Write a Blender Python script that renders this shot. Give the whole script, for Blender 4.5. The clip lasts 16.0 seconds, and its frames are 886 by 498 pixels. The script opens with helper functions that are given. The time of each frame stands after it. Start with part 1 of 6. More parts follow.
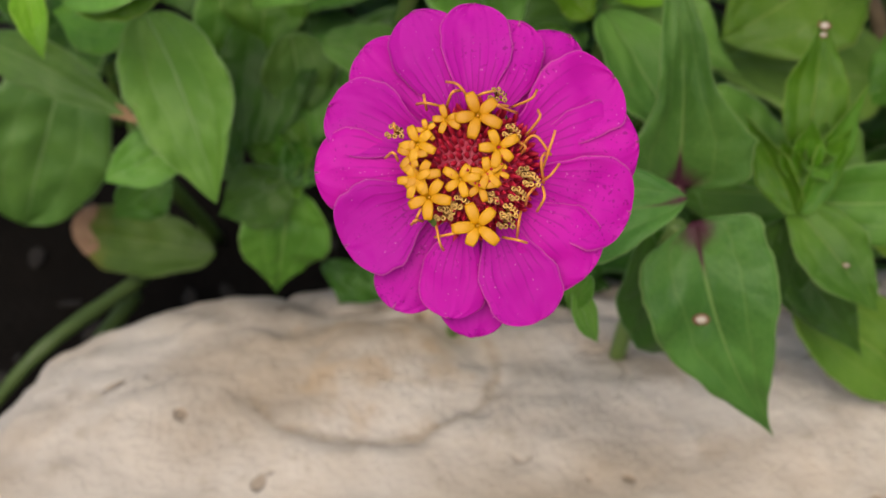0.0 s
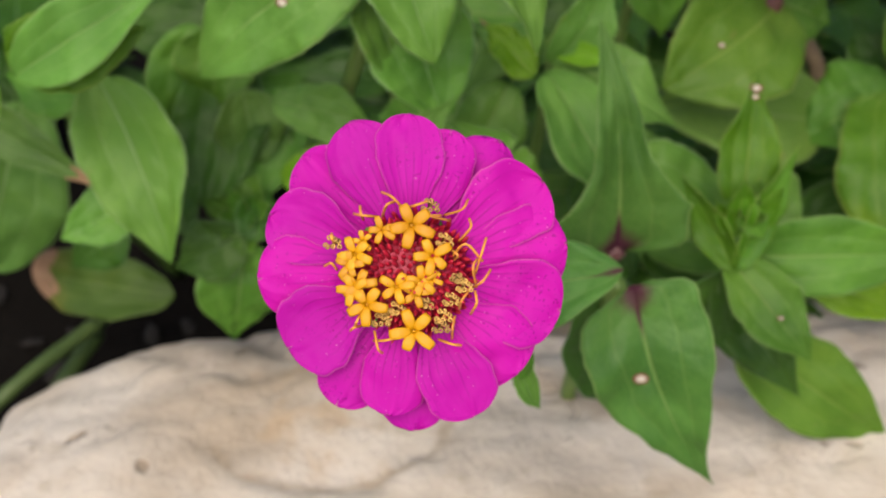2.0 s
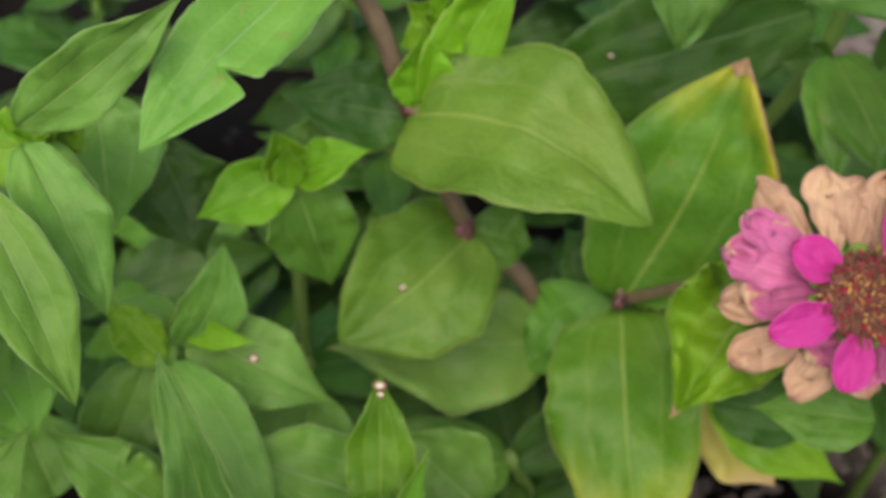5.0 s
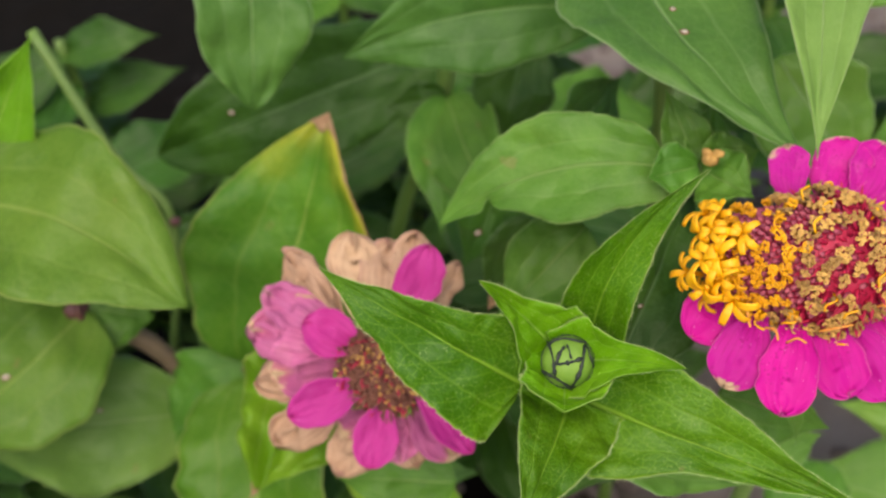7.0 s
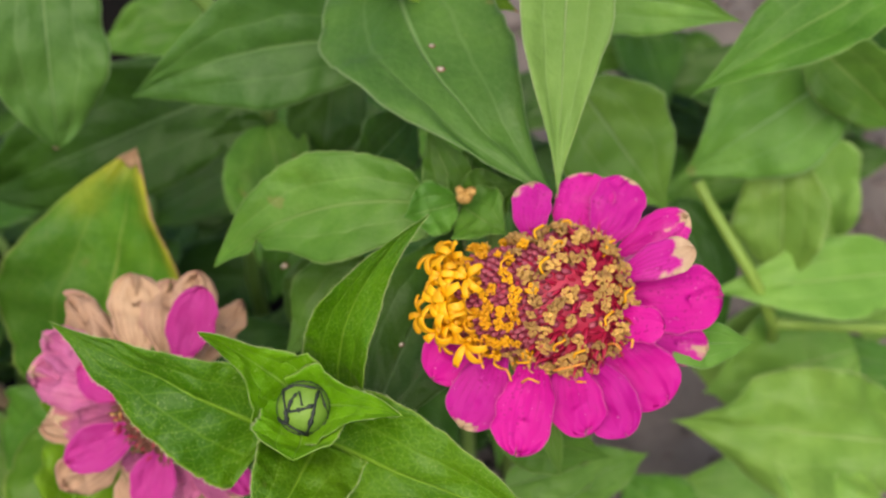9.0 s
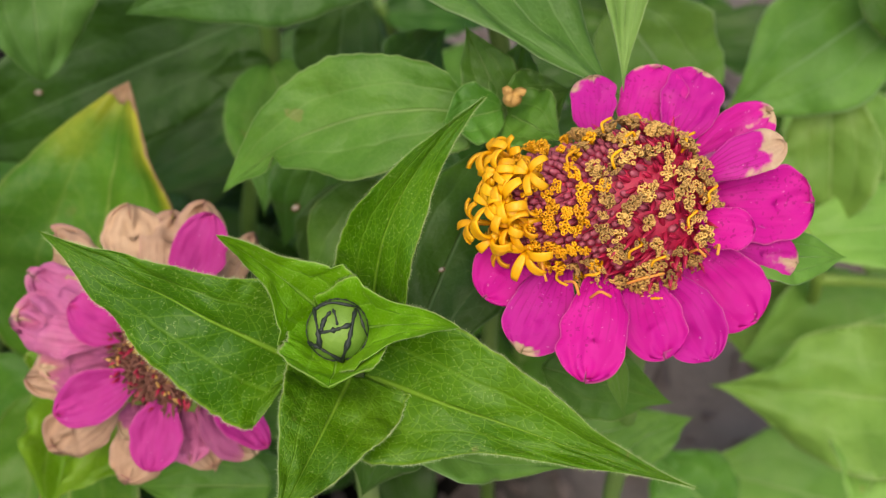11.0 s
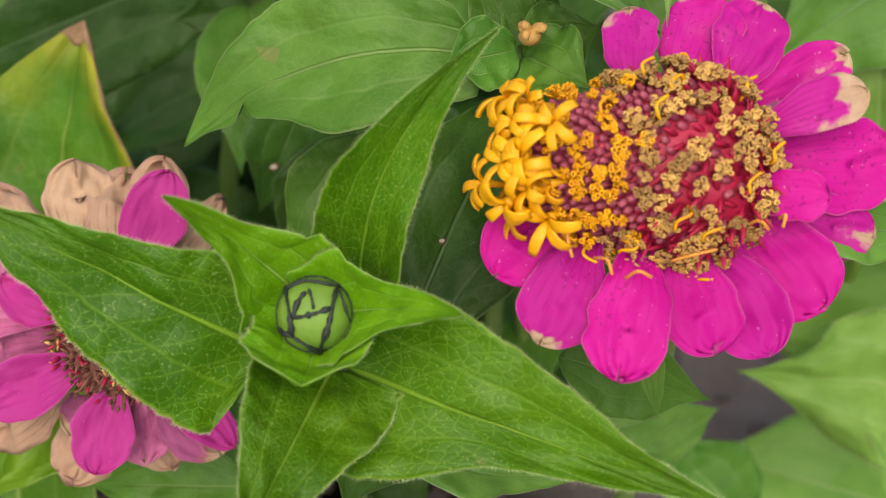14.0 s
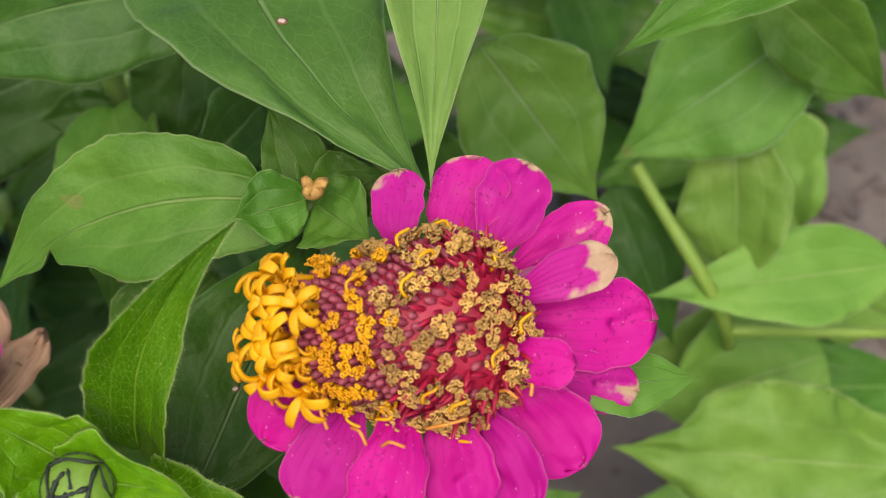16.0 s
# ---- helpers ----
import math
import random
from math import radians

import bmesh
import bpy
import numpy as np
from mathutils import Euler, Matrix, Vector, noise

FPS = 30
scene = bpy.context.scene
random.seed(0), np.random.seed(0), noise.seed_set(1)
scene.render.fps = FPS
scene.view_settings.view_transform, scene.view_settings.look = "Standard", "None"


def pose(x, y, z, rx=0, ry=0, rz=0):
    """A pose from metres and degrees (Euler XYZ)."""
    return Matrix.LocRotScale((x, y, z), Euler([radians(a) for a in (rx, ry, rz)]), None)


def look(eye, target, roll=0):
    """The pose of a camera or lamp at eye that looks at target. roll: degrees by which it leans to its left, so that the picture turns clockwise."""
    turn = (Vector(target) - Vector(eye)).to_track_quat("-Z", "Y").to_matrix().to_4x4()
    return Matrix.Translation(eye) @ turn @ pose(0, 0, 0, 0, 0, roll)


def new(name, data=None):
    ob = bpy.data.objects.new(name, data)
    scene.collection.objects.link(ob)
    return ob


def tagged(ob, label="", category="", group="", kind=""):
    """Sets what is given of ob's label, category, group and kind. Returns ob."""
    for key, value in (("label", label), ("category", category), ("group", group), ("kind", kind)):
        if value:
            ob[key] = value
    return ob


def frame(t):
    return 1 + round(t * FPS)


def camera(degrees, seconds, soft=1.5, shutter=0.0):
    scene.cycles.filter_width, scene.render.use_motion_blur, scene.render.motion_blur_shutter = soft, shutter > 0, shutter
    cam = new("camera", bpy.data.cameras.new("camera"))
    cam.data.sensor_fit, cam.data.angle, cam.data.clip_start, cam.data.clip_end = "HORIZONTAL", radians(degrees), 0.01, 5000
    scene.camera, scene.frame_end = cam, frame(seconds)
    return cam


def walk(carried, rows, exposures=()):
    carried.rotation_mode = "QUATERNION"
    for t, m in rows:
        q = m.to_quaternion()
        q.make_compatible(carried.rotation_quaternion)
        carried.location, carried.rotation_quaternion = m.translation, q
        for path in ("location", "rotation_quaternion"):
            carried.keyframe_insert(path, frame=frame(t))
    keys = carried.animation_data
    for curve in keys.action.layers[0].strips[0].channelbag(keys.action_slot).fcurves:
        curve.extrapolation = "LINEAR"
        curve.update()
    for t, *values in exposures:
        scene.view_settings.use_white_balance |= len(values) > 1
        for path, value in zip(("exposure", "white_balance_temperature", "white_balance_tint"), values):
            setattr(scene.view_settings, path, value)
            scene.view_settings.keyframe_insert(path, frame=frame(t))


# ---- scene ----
cam = camera(42.0, 16.0, soft=1.1)
PATH = [
    (0, (0.132, 0.1, 0.456), (0.114, 1.523, -0.949), 2.4),
    (0.5, (0.129, 0.109, 0.468), (0.155, 1.523, -0.946), 3.2),
    (1, (0.13, 0.105, 0.473), (0.153, 1.515, -0.945), 2.3),
    (1.5, (0.131, 0.104, 0.474), (0.166, 1.512, -0.947), 2.6),
    (2, (0.138, 0.11, 0.482), (0.173, 1.515, -0.940), 2.8),
    (2.5, (0.15, 0.112, 0.482), (0.177, 1.517, -0.941), 2.0),
    (3, (0.156, 0.116, 0.483), (0.175, 1.521, -0.941), 1.5),
    (3.5, (0.16, 0.12, 0.484), (0.166, 1.523, -0.941), 0.9),
    (4, (0.177, 0.133, 0.487), (0.184, 1.532, -0.942), 0.3),
    (4.4, (0.201, 0.154, 0.491), (0.266, 1.556, -0.934), 1.9),
    (4.5, (0.213, 0.159, 0.494), (0.26, 1.563, -0.929), 0.7),
    (4.8, (0.237, 0.184, 0.500), (0.308, 1.618, -0.893), 0.8),
    (5, (0.253, 0.199, 0.513), (0.33, 1.646, -0.866), 0.1),
    (5.2, (0.268, 0.212, 0.519), (0.356, 1.671, -0.846), -0.4),
    (7.3, (0.401, 0.214, 0.517), (0.511, 1.651, -0.870), -4.5),
    (7.5, (0.408, 0.213, 0.516), (0.527, 1.648, -0.872), -4.5),
    (8, (0.433, 0.213, 0.514), (0.572, 1.646, -0.875), -4.5),
    (8.2, (0.442, 0.214, 0.517), (0.581, 1.646, -0.872), -4.5),
    (10.3, (0.446, 0.213, 0.524), (0.604, 1.662, -0.845), -5.0),
    (10.5, (0.444, 0.213, 0.511), (0.613, 1.668, -0.851), -4.7),
    (11, (0.428, 0.225, 0.480), (0.622, 1.678, -0.880), -4.0),
    (11.5, (0.412, 0.249, 0.464), (0.611, 1.689, -0.910), -3.3),
    (12, (0.409, 0.257, 0.450), (0.614, 1.685, -0.935), -2.9),
    (12.5, (0.416, 0.254, 0.447), (0.609, 1.677, -0.945), -3.1),
    (13, (0.417, 0.256, 0.450), (0.606, 1.672, -0.950), -3.3),
    (13.5, (0.423, 0.257, 0.451), (0.609, 1.674, -0.948), -3.3),
    (14, (0.431, 0.256, 0.451), (0.625, 1.671, -0.950), -3.2),
    (14.5, (0.441, 0.259, 0.457), (0.631, 1.673, -0.945), -3.5),
    (15, (0.455, 0.261, 0.461), (0.642, 1.67, -0.947), -3.6),
    (15.5, (0.465, 0.263, 0.465), (0.666, 1.673, -0.939), -3.6),
    (16, (0.473, 0.265, 0.474), (0.677, 1.669, -0.935), -4.0),
]
walk(cam, [(t, look(eye, target, roll)) for t, eye, target, roll in PATH], [(t, e, 7200, 10) for t, e in ((0.0, -0.44), (0.5, -0.40), (1.0, -0.24), (1.5, -0.16), (2.5, -0.09), (3.5, -0.06), (4.6, 0.05), (5.2, 0.10), (8.0, 0.02), (11.0, -0.06), (16.0, -0.06))])
cam.data.dof.use_dof = True
cam.data.dof.focus_distance, cam.data.dof.aperture_fstop = 0.211, 20.0

# ---- light: a bright overcast day ----
world = bpy.data.worlds.new("overcast_sky")
scene.world = world
world.use_nodes = True
wn = world.node_tree
sky = wn.nodes.new("ShaderNodeTexSky")
sky.sky_type = "NISHITA"
sky.sun_disc = False
sky.sun_elevation, sky.sun_rotation = radians(58), radians(200)
sky.air_density, sky.dust_density, sky.ozone_density = 1.0, 4.0, 1.0
wn.links.new(sky.outputs[0], wn.nodes["Background"].inputs[0])
wn.nodes["Background"].inputs[1].default_value = 0.20
sun = new("sun", bpy.data.lights.new("sun", "SUN"))
sun.data.energy, sun.data.angle, sun.data.color = 2.3, radians(60), (1.0, 0.97, 0.92)
sun.matrix_world = look((0.1, -0.45, 1.2), (0.2, 0.3, 0.2))


# ---- materials ----
class Mat:
    """A small builder for node materials."""

    def __init__(self, name):
        self.m = bpy.data.materials.new(name)
        self.m.use_nodes = True
        self.t = self.m.node_tree
        self.bsdf = self.t.nodes["Principled BSDF"]
        self.out = self.t.nodes["Material Output"]

    def n(self, kind, **sets):
        node = self.t.nodes.new(kind)
        for k, v in sets.items():
            setattr(node, k, v)
        return node

    def put(self, socket, value):
        if isinstance(value, bpy.types.NodeSocket):
            self.t.links.new(value, socket)
        else:
            socket.default_value = value

    def math(self, op, a, b=0.0, c=0.0):
        node = self.n("ShaderNodeMath", operation=op)
        for i, v in enumerate((a, b, c)):
            self.put(node.inputs[i], v)
        return node.outputs[0]

    def step(self, x, lo, hi):
        node = self.n("ShaderNodeMapRange", interpolation_type="SMOOTHSTEP")
        self.put(node.inputs[0], x)
        node.inputs[1].default_value, node.inputs[2].default_value = lo, hi
        return node.outputs[0]

    def mix(self, f, a, b):
        node = self.n("ShaderNodeMix", data_type="RGBA")
        self.put(node.inputs[0], f)
        for sock, v in ((node.inputs[6], a), (node.inputs[7], b)):
            self.put(sock, v if isinstance(v, bpy.types.NodeSocket) else (*v, 1.0))
        return node.outputs[2]

    def noise(self, scale, detail=3.0, vec=None, out=0):
        node = self.n("ShaderNodeTexNoise")
        node.inputs["Scale"].default_value, node.inputs["Detail"].default_value = scale, detail
        if vec is None:
            vec = self.n("ShaderNodeTexCoord").outputs["Object"]
        self.put(node.inputs["Vector"], vec)
        return node.outputs[out]

    def bump(self, height, strength, dist):
        node = self.n("ShaderNodeBump")
        node.inputs["Strength"].default_value, node.inputs["Distance"].default_value = strength, dist
        self.put(node.inputs["Height"], height)
        self.put(self.bsdf.inputs["Normal"], node.outputs[0])
        return node.outputs[0]

    def uv(self):
        sep = self.n("ShaderNodeSeparateXYZ")
        co = self.n("ShaderNodeTexCoord").outputs["UV"]
        self.put(sep.inputs[0], co)
        return co, sep.outputs[0], sep.outputs[1]

    def vary(self, col, amount=0.12, hue=0.014):
        rnd = self.n("ShaderNodeObjectInfo").outputs["Random"]
        hsv = self.n("ShaderNodeHueSaturation")
        self.put(hsv.inputs["Hue"], self.math("MULTIPLY_ADD", rnd, hue, 0.5 - hue / 2))
        self.put(hsv.inputs["Value"], self.math("MULTIPLY_ADD", rnd, amount * 2, 1.0 - amount))
        self.put(hsv.inputs["Color"], col)
        return hsv.outputs[0]

    def thin(self, col, share, normal=None):
        """Lets part of the light through, as leaves and petals do."""
        tr = self.n("ShaderNodeBsdfTranslucent")
        self.put(tr.inputs[0], col)
        if normal is not None:
            self.put(tr.inputs[1], normal)
        mix = self.n("ShaderNodeMixShader")
        mix.inputs[0].default_value = share
        self.t.links.new(self.bsdf.outputs[0], mix.inputs[1])
        self.t.links.new(tr.outputs[0], mix.inputs[2])
        self.t.links.new(mix.outputs[0], self.out.inputs[0])


def leaf_material(name, low, high, vein, rough=0.42, tip=None, fine=0.35, foot=None, stipple=0.0, clear=0.64, rim=None):
    k = Mat(name)
    co, u, v = k.uv()
    off = k.math("ABSOLUTE", k.math("MULTIPLY_ADD", u, 2.0, -1.0))
    col = k.mix(k.step(k.noise(42.0, 4.0), 0.28, 0.72), low, high)
    col = k.mix(k.math("MULTIPLY", k.step(k.noise(240.0, 3.0), 0.45, 0.75), 0.35), col, low)
    # midrib, two arching side veins, then a fine net between them
    rib = k.math("SUBTRACT", 1.0, k.step(k.math("DIVIDE", off, k.math("SUBTRACT", 1.25, v)), 0.010, 0.045))
    bent = k.math("ADD", off, k.math("MULTIPLY_ADD", k.noise(70.0, 2.0), 0.16, -0.08))
    side = k.math("ABSOLUTE", k.math("SUBTRACT", bent, 0.48))
    arch = k.math("MULTIPLY", k.math("SUBTRACT", 1.0, k.step(side, 0.004, 0.045)), 0.30)
    scaled = k.n("ShaderNodeVectorMath", operation="MULTIPLY")
    k.put(scaled.inputs[0], co)
    scaled.inputs[1].default_value = (15.0, 28.0, 1.0)
    warp = k.n("ShaderNodeVectorMath", operation="MULTIPLY_ADD")
    k.put(warp.inputs[0], k.noise(130.0, 2.0, None, 1))
    warp.inputs[1].default_value = (0.8, 0.8, 0.0)
    k.put(warp.inputs[2], scaled.outputs[0])
    net = k.n("ShaderNodeTexVoronoi", feature="DISTANCE_TO_EDGE", voronoi_dimensions="2D")
    k.put(net.inputs["Vector"], warp.outputs[0])
    net.inputs["Scale"].default_value = 1.0
    web = k.math("SUBTRACT", 1.0, k.step(net.outputs["Distance"], 0.0, 0.055))
    web = k.math("MULTIPLY", web, k.step(k.noise(55.0, 2.0), 0.25, 0.5))
    # oblique veins that leave the midrib
    slant = k.math("FRACT", k.math("ADD", k.math("SUBTRACT", k.math("MULTIPLY", v, 8.0), k.math("MULTIPLY", off, 2.6)), k.math("MULTIPLY", k.noise(60.0, 2.0), 0.8)))
    twig = k.math("SUBTRACT", 1.0, k.step(k.math("ABSOLUTE", k.math("SUBTRACT", slant, 0.5)), 0.0, 0.07))
    twig = k.math("MULTIPLY", twig, 0.45)
    veins = k.math("MAXIMUM", k.math("MAXIMUM", rib, arch), k.math("MULTIPLY", k.math("MAXIMUM", web, twig), fine))
    col = k.mix(k.math("MULTIPLY", veins, clear), col, vein)
    col = k.mix(k.math("MULTIPLY", k.step(off, 0.96, 0.995), 0.6), col, (vein[0] * 1.3, vein[1] * 1.15, vein[2] * 1.5))
    if tip:
        start, tone = tip
        wobble = k.math("ADD", v, k.math("MULTIPLY_ADD", k.noise(90.0, 3.0), 0.3, -0.15))
        col = k.mix(k.step(k.math("MULTIPLY_ADD", off, 0.18, wobble), start, start + 0.45), col, tone)
    if rim:
        edge = k.math("ADD", k.math("MULTIPLY_ADD", v, 0.12, u), k.math("MULTIPLY_ADD", k.noise(140.0, 3.0), 0.08, -0.04))
        col = k.mix(k.math("MULTIPLY", k.step(edge, 0.93, 1.06), 0.7), col, (0.40, 0.38, 0.03))
        col = k.mix(k.step(edge, 1.055, 1.075), col, rim)
    if foot:
        ray = k.math("SUBTRACT", k.math("MULTIPLY_ADD", off, 0.22, v), k.math("MULTIPLY", veins, 0.07))
        col = k.mix(k.math("SUBTRACT", 1.0, k.step(k.math("ADD", ray, k.math("MULTIPLY", k.noise(200.0), 0.08)), 0.09, 0.20)), col, foot)
    if stipple:
        col = k.mix(k.math("MULTIPLY", k.step(k.noise(1900.0, 2.0), 0.63, 0.70), stipple), col, (0.40, 0.54, 0.16))
    # scattered pale flecks
    fleck = k.step(k.noise(420.0, 2.0), 0.72, 0.78)
    col = k.mix(k.math("MULTIPLY", fleck, 0.16), col, (0.30, 0.42, 0.10))
    # yellowed blotches and dull, dusty patches
    col = k.mix(k.math("MULTIPLY", k.step(k.noise(26.0, 3.0), 0.55, 0.75), 0.20), col, (high[0] * 1.5, high[1] * 1.02, high[2]))
    col = k.mix(k.math("MULTIPLY", k.step(k.noise(33.0, 5.0), 0.52, 0.72), 0.10), col, (0.15, 0.27, 0.055))
    scab = k.math("MULTIPLY", k.step(k.noise(120.0, 3.0), 0.70, 0.74), k.step(k.noise(17.0, 1.0), 0.50, 0.60))
    col = k.mix(k.math("MULTIPLY", scab, 0.35), col, (0.28, 0.20, 0.08))
    col = k.vary(col)
    k.put(k.bsdf.inputs["Base Color"], col)
    k.put(k.bsdf.inputs["Roughness"], k.math("MULTIPLY_ADD", k.noise(150.0), 0.35, rough - 0.12))
    k.bsdf.inputs["Specular IOR Level"].default_value = 0.28
    quilt = k.math("SUBTRACT", k.math("MULTIPLY", k.noise(320.0, 2.0), 0.55), k.math("MULTIPLY", k.math("MAXIMUM", rib, arch), 0.45))
    broad = k.math("MULTIPLY", k.noise(75.0, 2.0), 2.2)
    quilt = k.math("ADD", quilt, k.math("MULTIPLY", k.step(net.outputs["Distance"], 0.0, 0.30), 0.085 * fine))
    normal = k.bump(k.math("ADD", quilt, broad), 0.75, 0.0010)
    k.thin(col, 0.28, normal)
    return k.m


GREEN = leaf_material("leaf_green", (0.047, 0.146, 0.012), (0.098, 0.250, 0.026), (0.22, 0.36, 0.10))
# dark green leaf, lowered further so its colour holds the bed's shade
DARK_SHADED = leaf_material("leaf_dark_shaded", (0.021, 0.076, 0.006), (0.041, 0.125, 0.010), (0.12, 0.22, 0.08))
BRIGHT = leaf_material("leaf_bright", (0.042, 0.152, 0.004), (0.088, 0.242, 0.009), (0.28, 0.44, 0.08), stipple=0.2)
LIME = leaf_material("leaf_lime", (0.095, 0.250, 0.007), (0.155, 0.365, 0.016), (0.30, 0.46, 0.09))
PALE = leaf_material("leaf_pale", (0.088, 0.232, 0.028), (0.150, 0.330, 0.050), (0.25, 0.40, 0.17), fine=0.2)
GREY = leaf_material("leaf_grey_underside", (0.140, 0.280, 0.055), (0.210, 0.370, 0.085), (0.34, 0.46, 0.20), 0.55, fine=0.2)
DULL = leaf_material("leaf_dull", (0.100, 0.205, 0.035), (0.150, 0.275, 0.050), (0.18, 0.28, 0.09))
NEAR = leaf_material("leaf_hairy", (0.034, 0.134, 0.0006), (0.080, 0.230, 0.0015), (0.20, 0.40, 0.03), fine=0.65, stipple=0.36, clear=0.85)
YELLOWISH = leaf_material("leaf_yellow_green", (0.100, 0.240, 0.006), (0.180, 0.345, 0.016), (0.28, 0.38, 0.09))
YELLOWING = leaf_material("leaf_yellowing", (0.055, 0.155, 0.008), (0.095, 0.215, 0.012), (0.24, 0.34, 0.08), tip=(0.58, (0.30, 0.33, 0.03)))
YELLOW = leaf_material("leaf_yellow", (0.42, 0.40, 0.07), (0.52, 0.50, 0.12), (0.6, 0.5, 0.25), tip=(0.7, (0.6, 0.42, 0.24)))
BROWNTIP = leaf_material("leaf_brown_tip", (0.050, 0.165, 0.010), (0.100, 0.245, 0.018), (0.26, 0.36, 0.08), tip=(0.80, (0.40, 0.38, 0.03)), rim=(0.26, 0.15, 0.08))

PURPLED = leaf_material("leaf_purple_foot", (0.046, 0.146, 0.022), (0.094, 0.244, 0.042), (0.22, 0.36, 0.10), foot=(0.075, 0.016, 0.032))
BROAD = leaf_material("leaf_broad_lime", (0.076, 0.186, 0.014), (0.124, 0.256, 0.028), (0.24, 0.36, 0.08), fine=0.5)
BRACT = leaf_material("bract_green", (0.090, 0.245, 0.002), (0.155, 0.350, 0.005), (0.27, 0.46, 0.08), fine=0.45, stipple=0.35)
FRESH = leaf_material("leaf_fresh", (0.078, 0.205, 0.028), (0.136, 0.318, 0.052), (0.24, 0.38, 0.12))
DEEP = leaf_material("leaf_deep_green", (0.036, 0.106, 0.014), (0.066, 0.165, 0.024), (0.16, 0.27, 0.09), fine=0.3)
MID = leaf_material("leaf_mid_green", (0.060, 0.176, 0.016), (0.112, 0.278, 0.032), (0.24, 0.38, 0.12))
OLIVE = leaf_material("leaf_olive", (0.045, 0.096, 0.012), (0.072, 0.140, 0.020), (0.18, 0.26, 0.09), fine=0.2, tip=(0.70, (0.22, 0.20, 0.05)))
SAGE = leaf_material("leaf_sage", (0.055, 0.140, 0.022), (0.092, 0.202, 0.034), (0.20, 0.32, 0.12), fine=0.3)
# pale lime leaf, brightened so the far side's haze sits in its colour
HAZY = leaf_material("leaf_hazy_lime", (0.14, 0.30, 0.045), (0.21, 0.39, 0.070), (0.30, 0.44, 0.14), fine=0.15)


def plain_material(name, a, b, scale, rough, bump=0.3, dist=0.0005, thin=0.0, vary=0.1):
    k = Mat(name)
    col = k.vary(k.mix(k.noise(scale, 4.0), a, b), vary, 0.01)
    k.put(k.bsdf.inputs["Base Color"], col)
    k.put(k.bsdf.inputs["Roughness"], k.math("MULTIPLY_ADD", k.noise(scale * 2.3), 0.2, rough - 0.1))
    nor = k.bump(k.noise(scale * 5.0, 4.0), bump, dist)
    if thin:
        k.thin(col, thin, nor)
    return k.m


STEM = plain_material("stem_green", (0.07, 0.15, 0.025), (0.14, 0.23, 0.05), 90.0, 0.5)
# stem green darkened: the shade by the stone is in the colour
SHADED_STEM = plain_material("stem_shaded_green", (0.030, 0.062, 0.012), (0.070, 0.115, 0.025), 90.0, 0.6)
LIME_STEM = plain_material("stem_lime", (0.15, 0.26, 0.03), (0.22, 0.34, 0.06), 90.0, 0.5)
BROWN_STEM = plain_material("stem_brown", (0.070, 0.045, 0.030), (0.20, 0.150, 0.085), 160.0, 0.7, 0.8, 0.001)
PURPLE = plain_material("joint_purple", (0.07, 0.012, 0.03), (0.13, 0.06, 0.045), 200.0, 0.5)
SPOT_PALE = plain_material("spot_pale", (0.36, 0.31, 0.25), (0.52, 0.48, 0.41), 600.0, 0.7)
SPOT_BROWN = plain_material("spot_brown", (0.10, 0.04, 0.02), (0.18, 0.09, 0.05), 600.0, 0.7)
WITHERED = plain_material("withered_brown", (0.17, 0.085, 0.04), (0.42, 0.27, 0.16), 260.0, 0.8, 0.7, 0.001, 0.15)
YELLOW_FLORET = plain_material("floret_yellow", (0.78, 0.34, 0.003), (0.92, 0.50, 0.010), 300.0, 0.5, 0.2, 0.0003, 0.2)
AMBER_FLORET = plain_material("floret_amber", (0.60, 0.25, 0.003), (0.76, 0.37, 0.006), 300.0, 0.5, 0.2, 0.0003, 0.2)
ORANGE_STYLE = plain_material("style_orange", (0.62, 0.22, 0.04), (0.80, 0.36, 0.06), 300.0, 0.5)
TAN_FLORET = plain_material("floret_tan", (0.26, 0.12, 0.028), (0.74, 0.46, 0.13), 500.0, 0.7, 0.5, 0.0005, 0.0, 0.4)
CRIMSON = plain_material("chaff_crimson", (0.30, 0.005, 0.028), (0.60, 0.018, 0.075), 400.0, 0.5, 0.3, 0.0004, 0.1)
MAUVE = plain_material("chaff_mauve", (0.30, 0.028, 0.075), (0.46, 0.11, 0.14), 300.0, 0.5, 0.3, 0.0004, 0.1)
DARK_CHAFF = plain_material("chaff_brown", (0.06, 0.020, 0.016), (0.24, 0.09, 0.06), 400.0, 0.8, 0.5)
BUD_GREEN = plain_material("bud_green", (0.085, 0.19, 0.012), (0.20, 0.33, 0.05), 260.0, 0.6, 0.3, 0.0004)
BUD_EDGE = plain_material("bud_dark_margin", (0.006, 0.012, 0.010), (0.02, 0.03, 0.025), 500.0, 0.6)
HAIR = plain_material("leaf_hair", (0.40, 0.52, 0.22), (0.5, 0.6, 0.3), 300.0, 0.5, 0.1, 0.0002, 0.3)


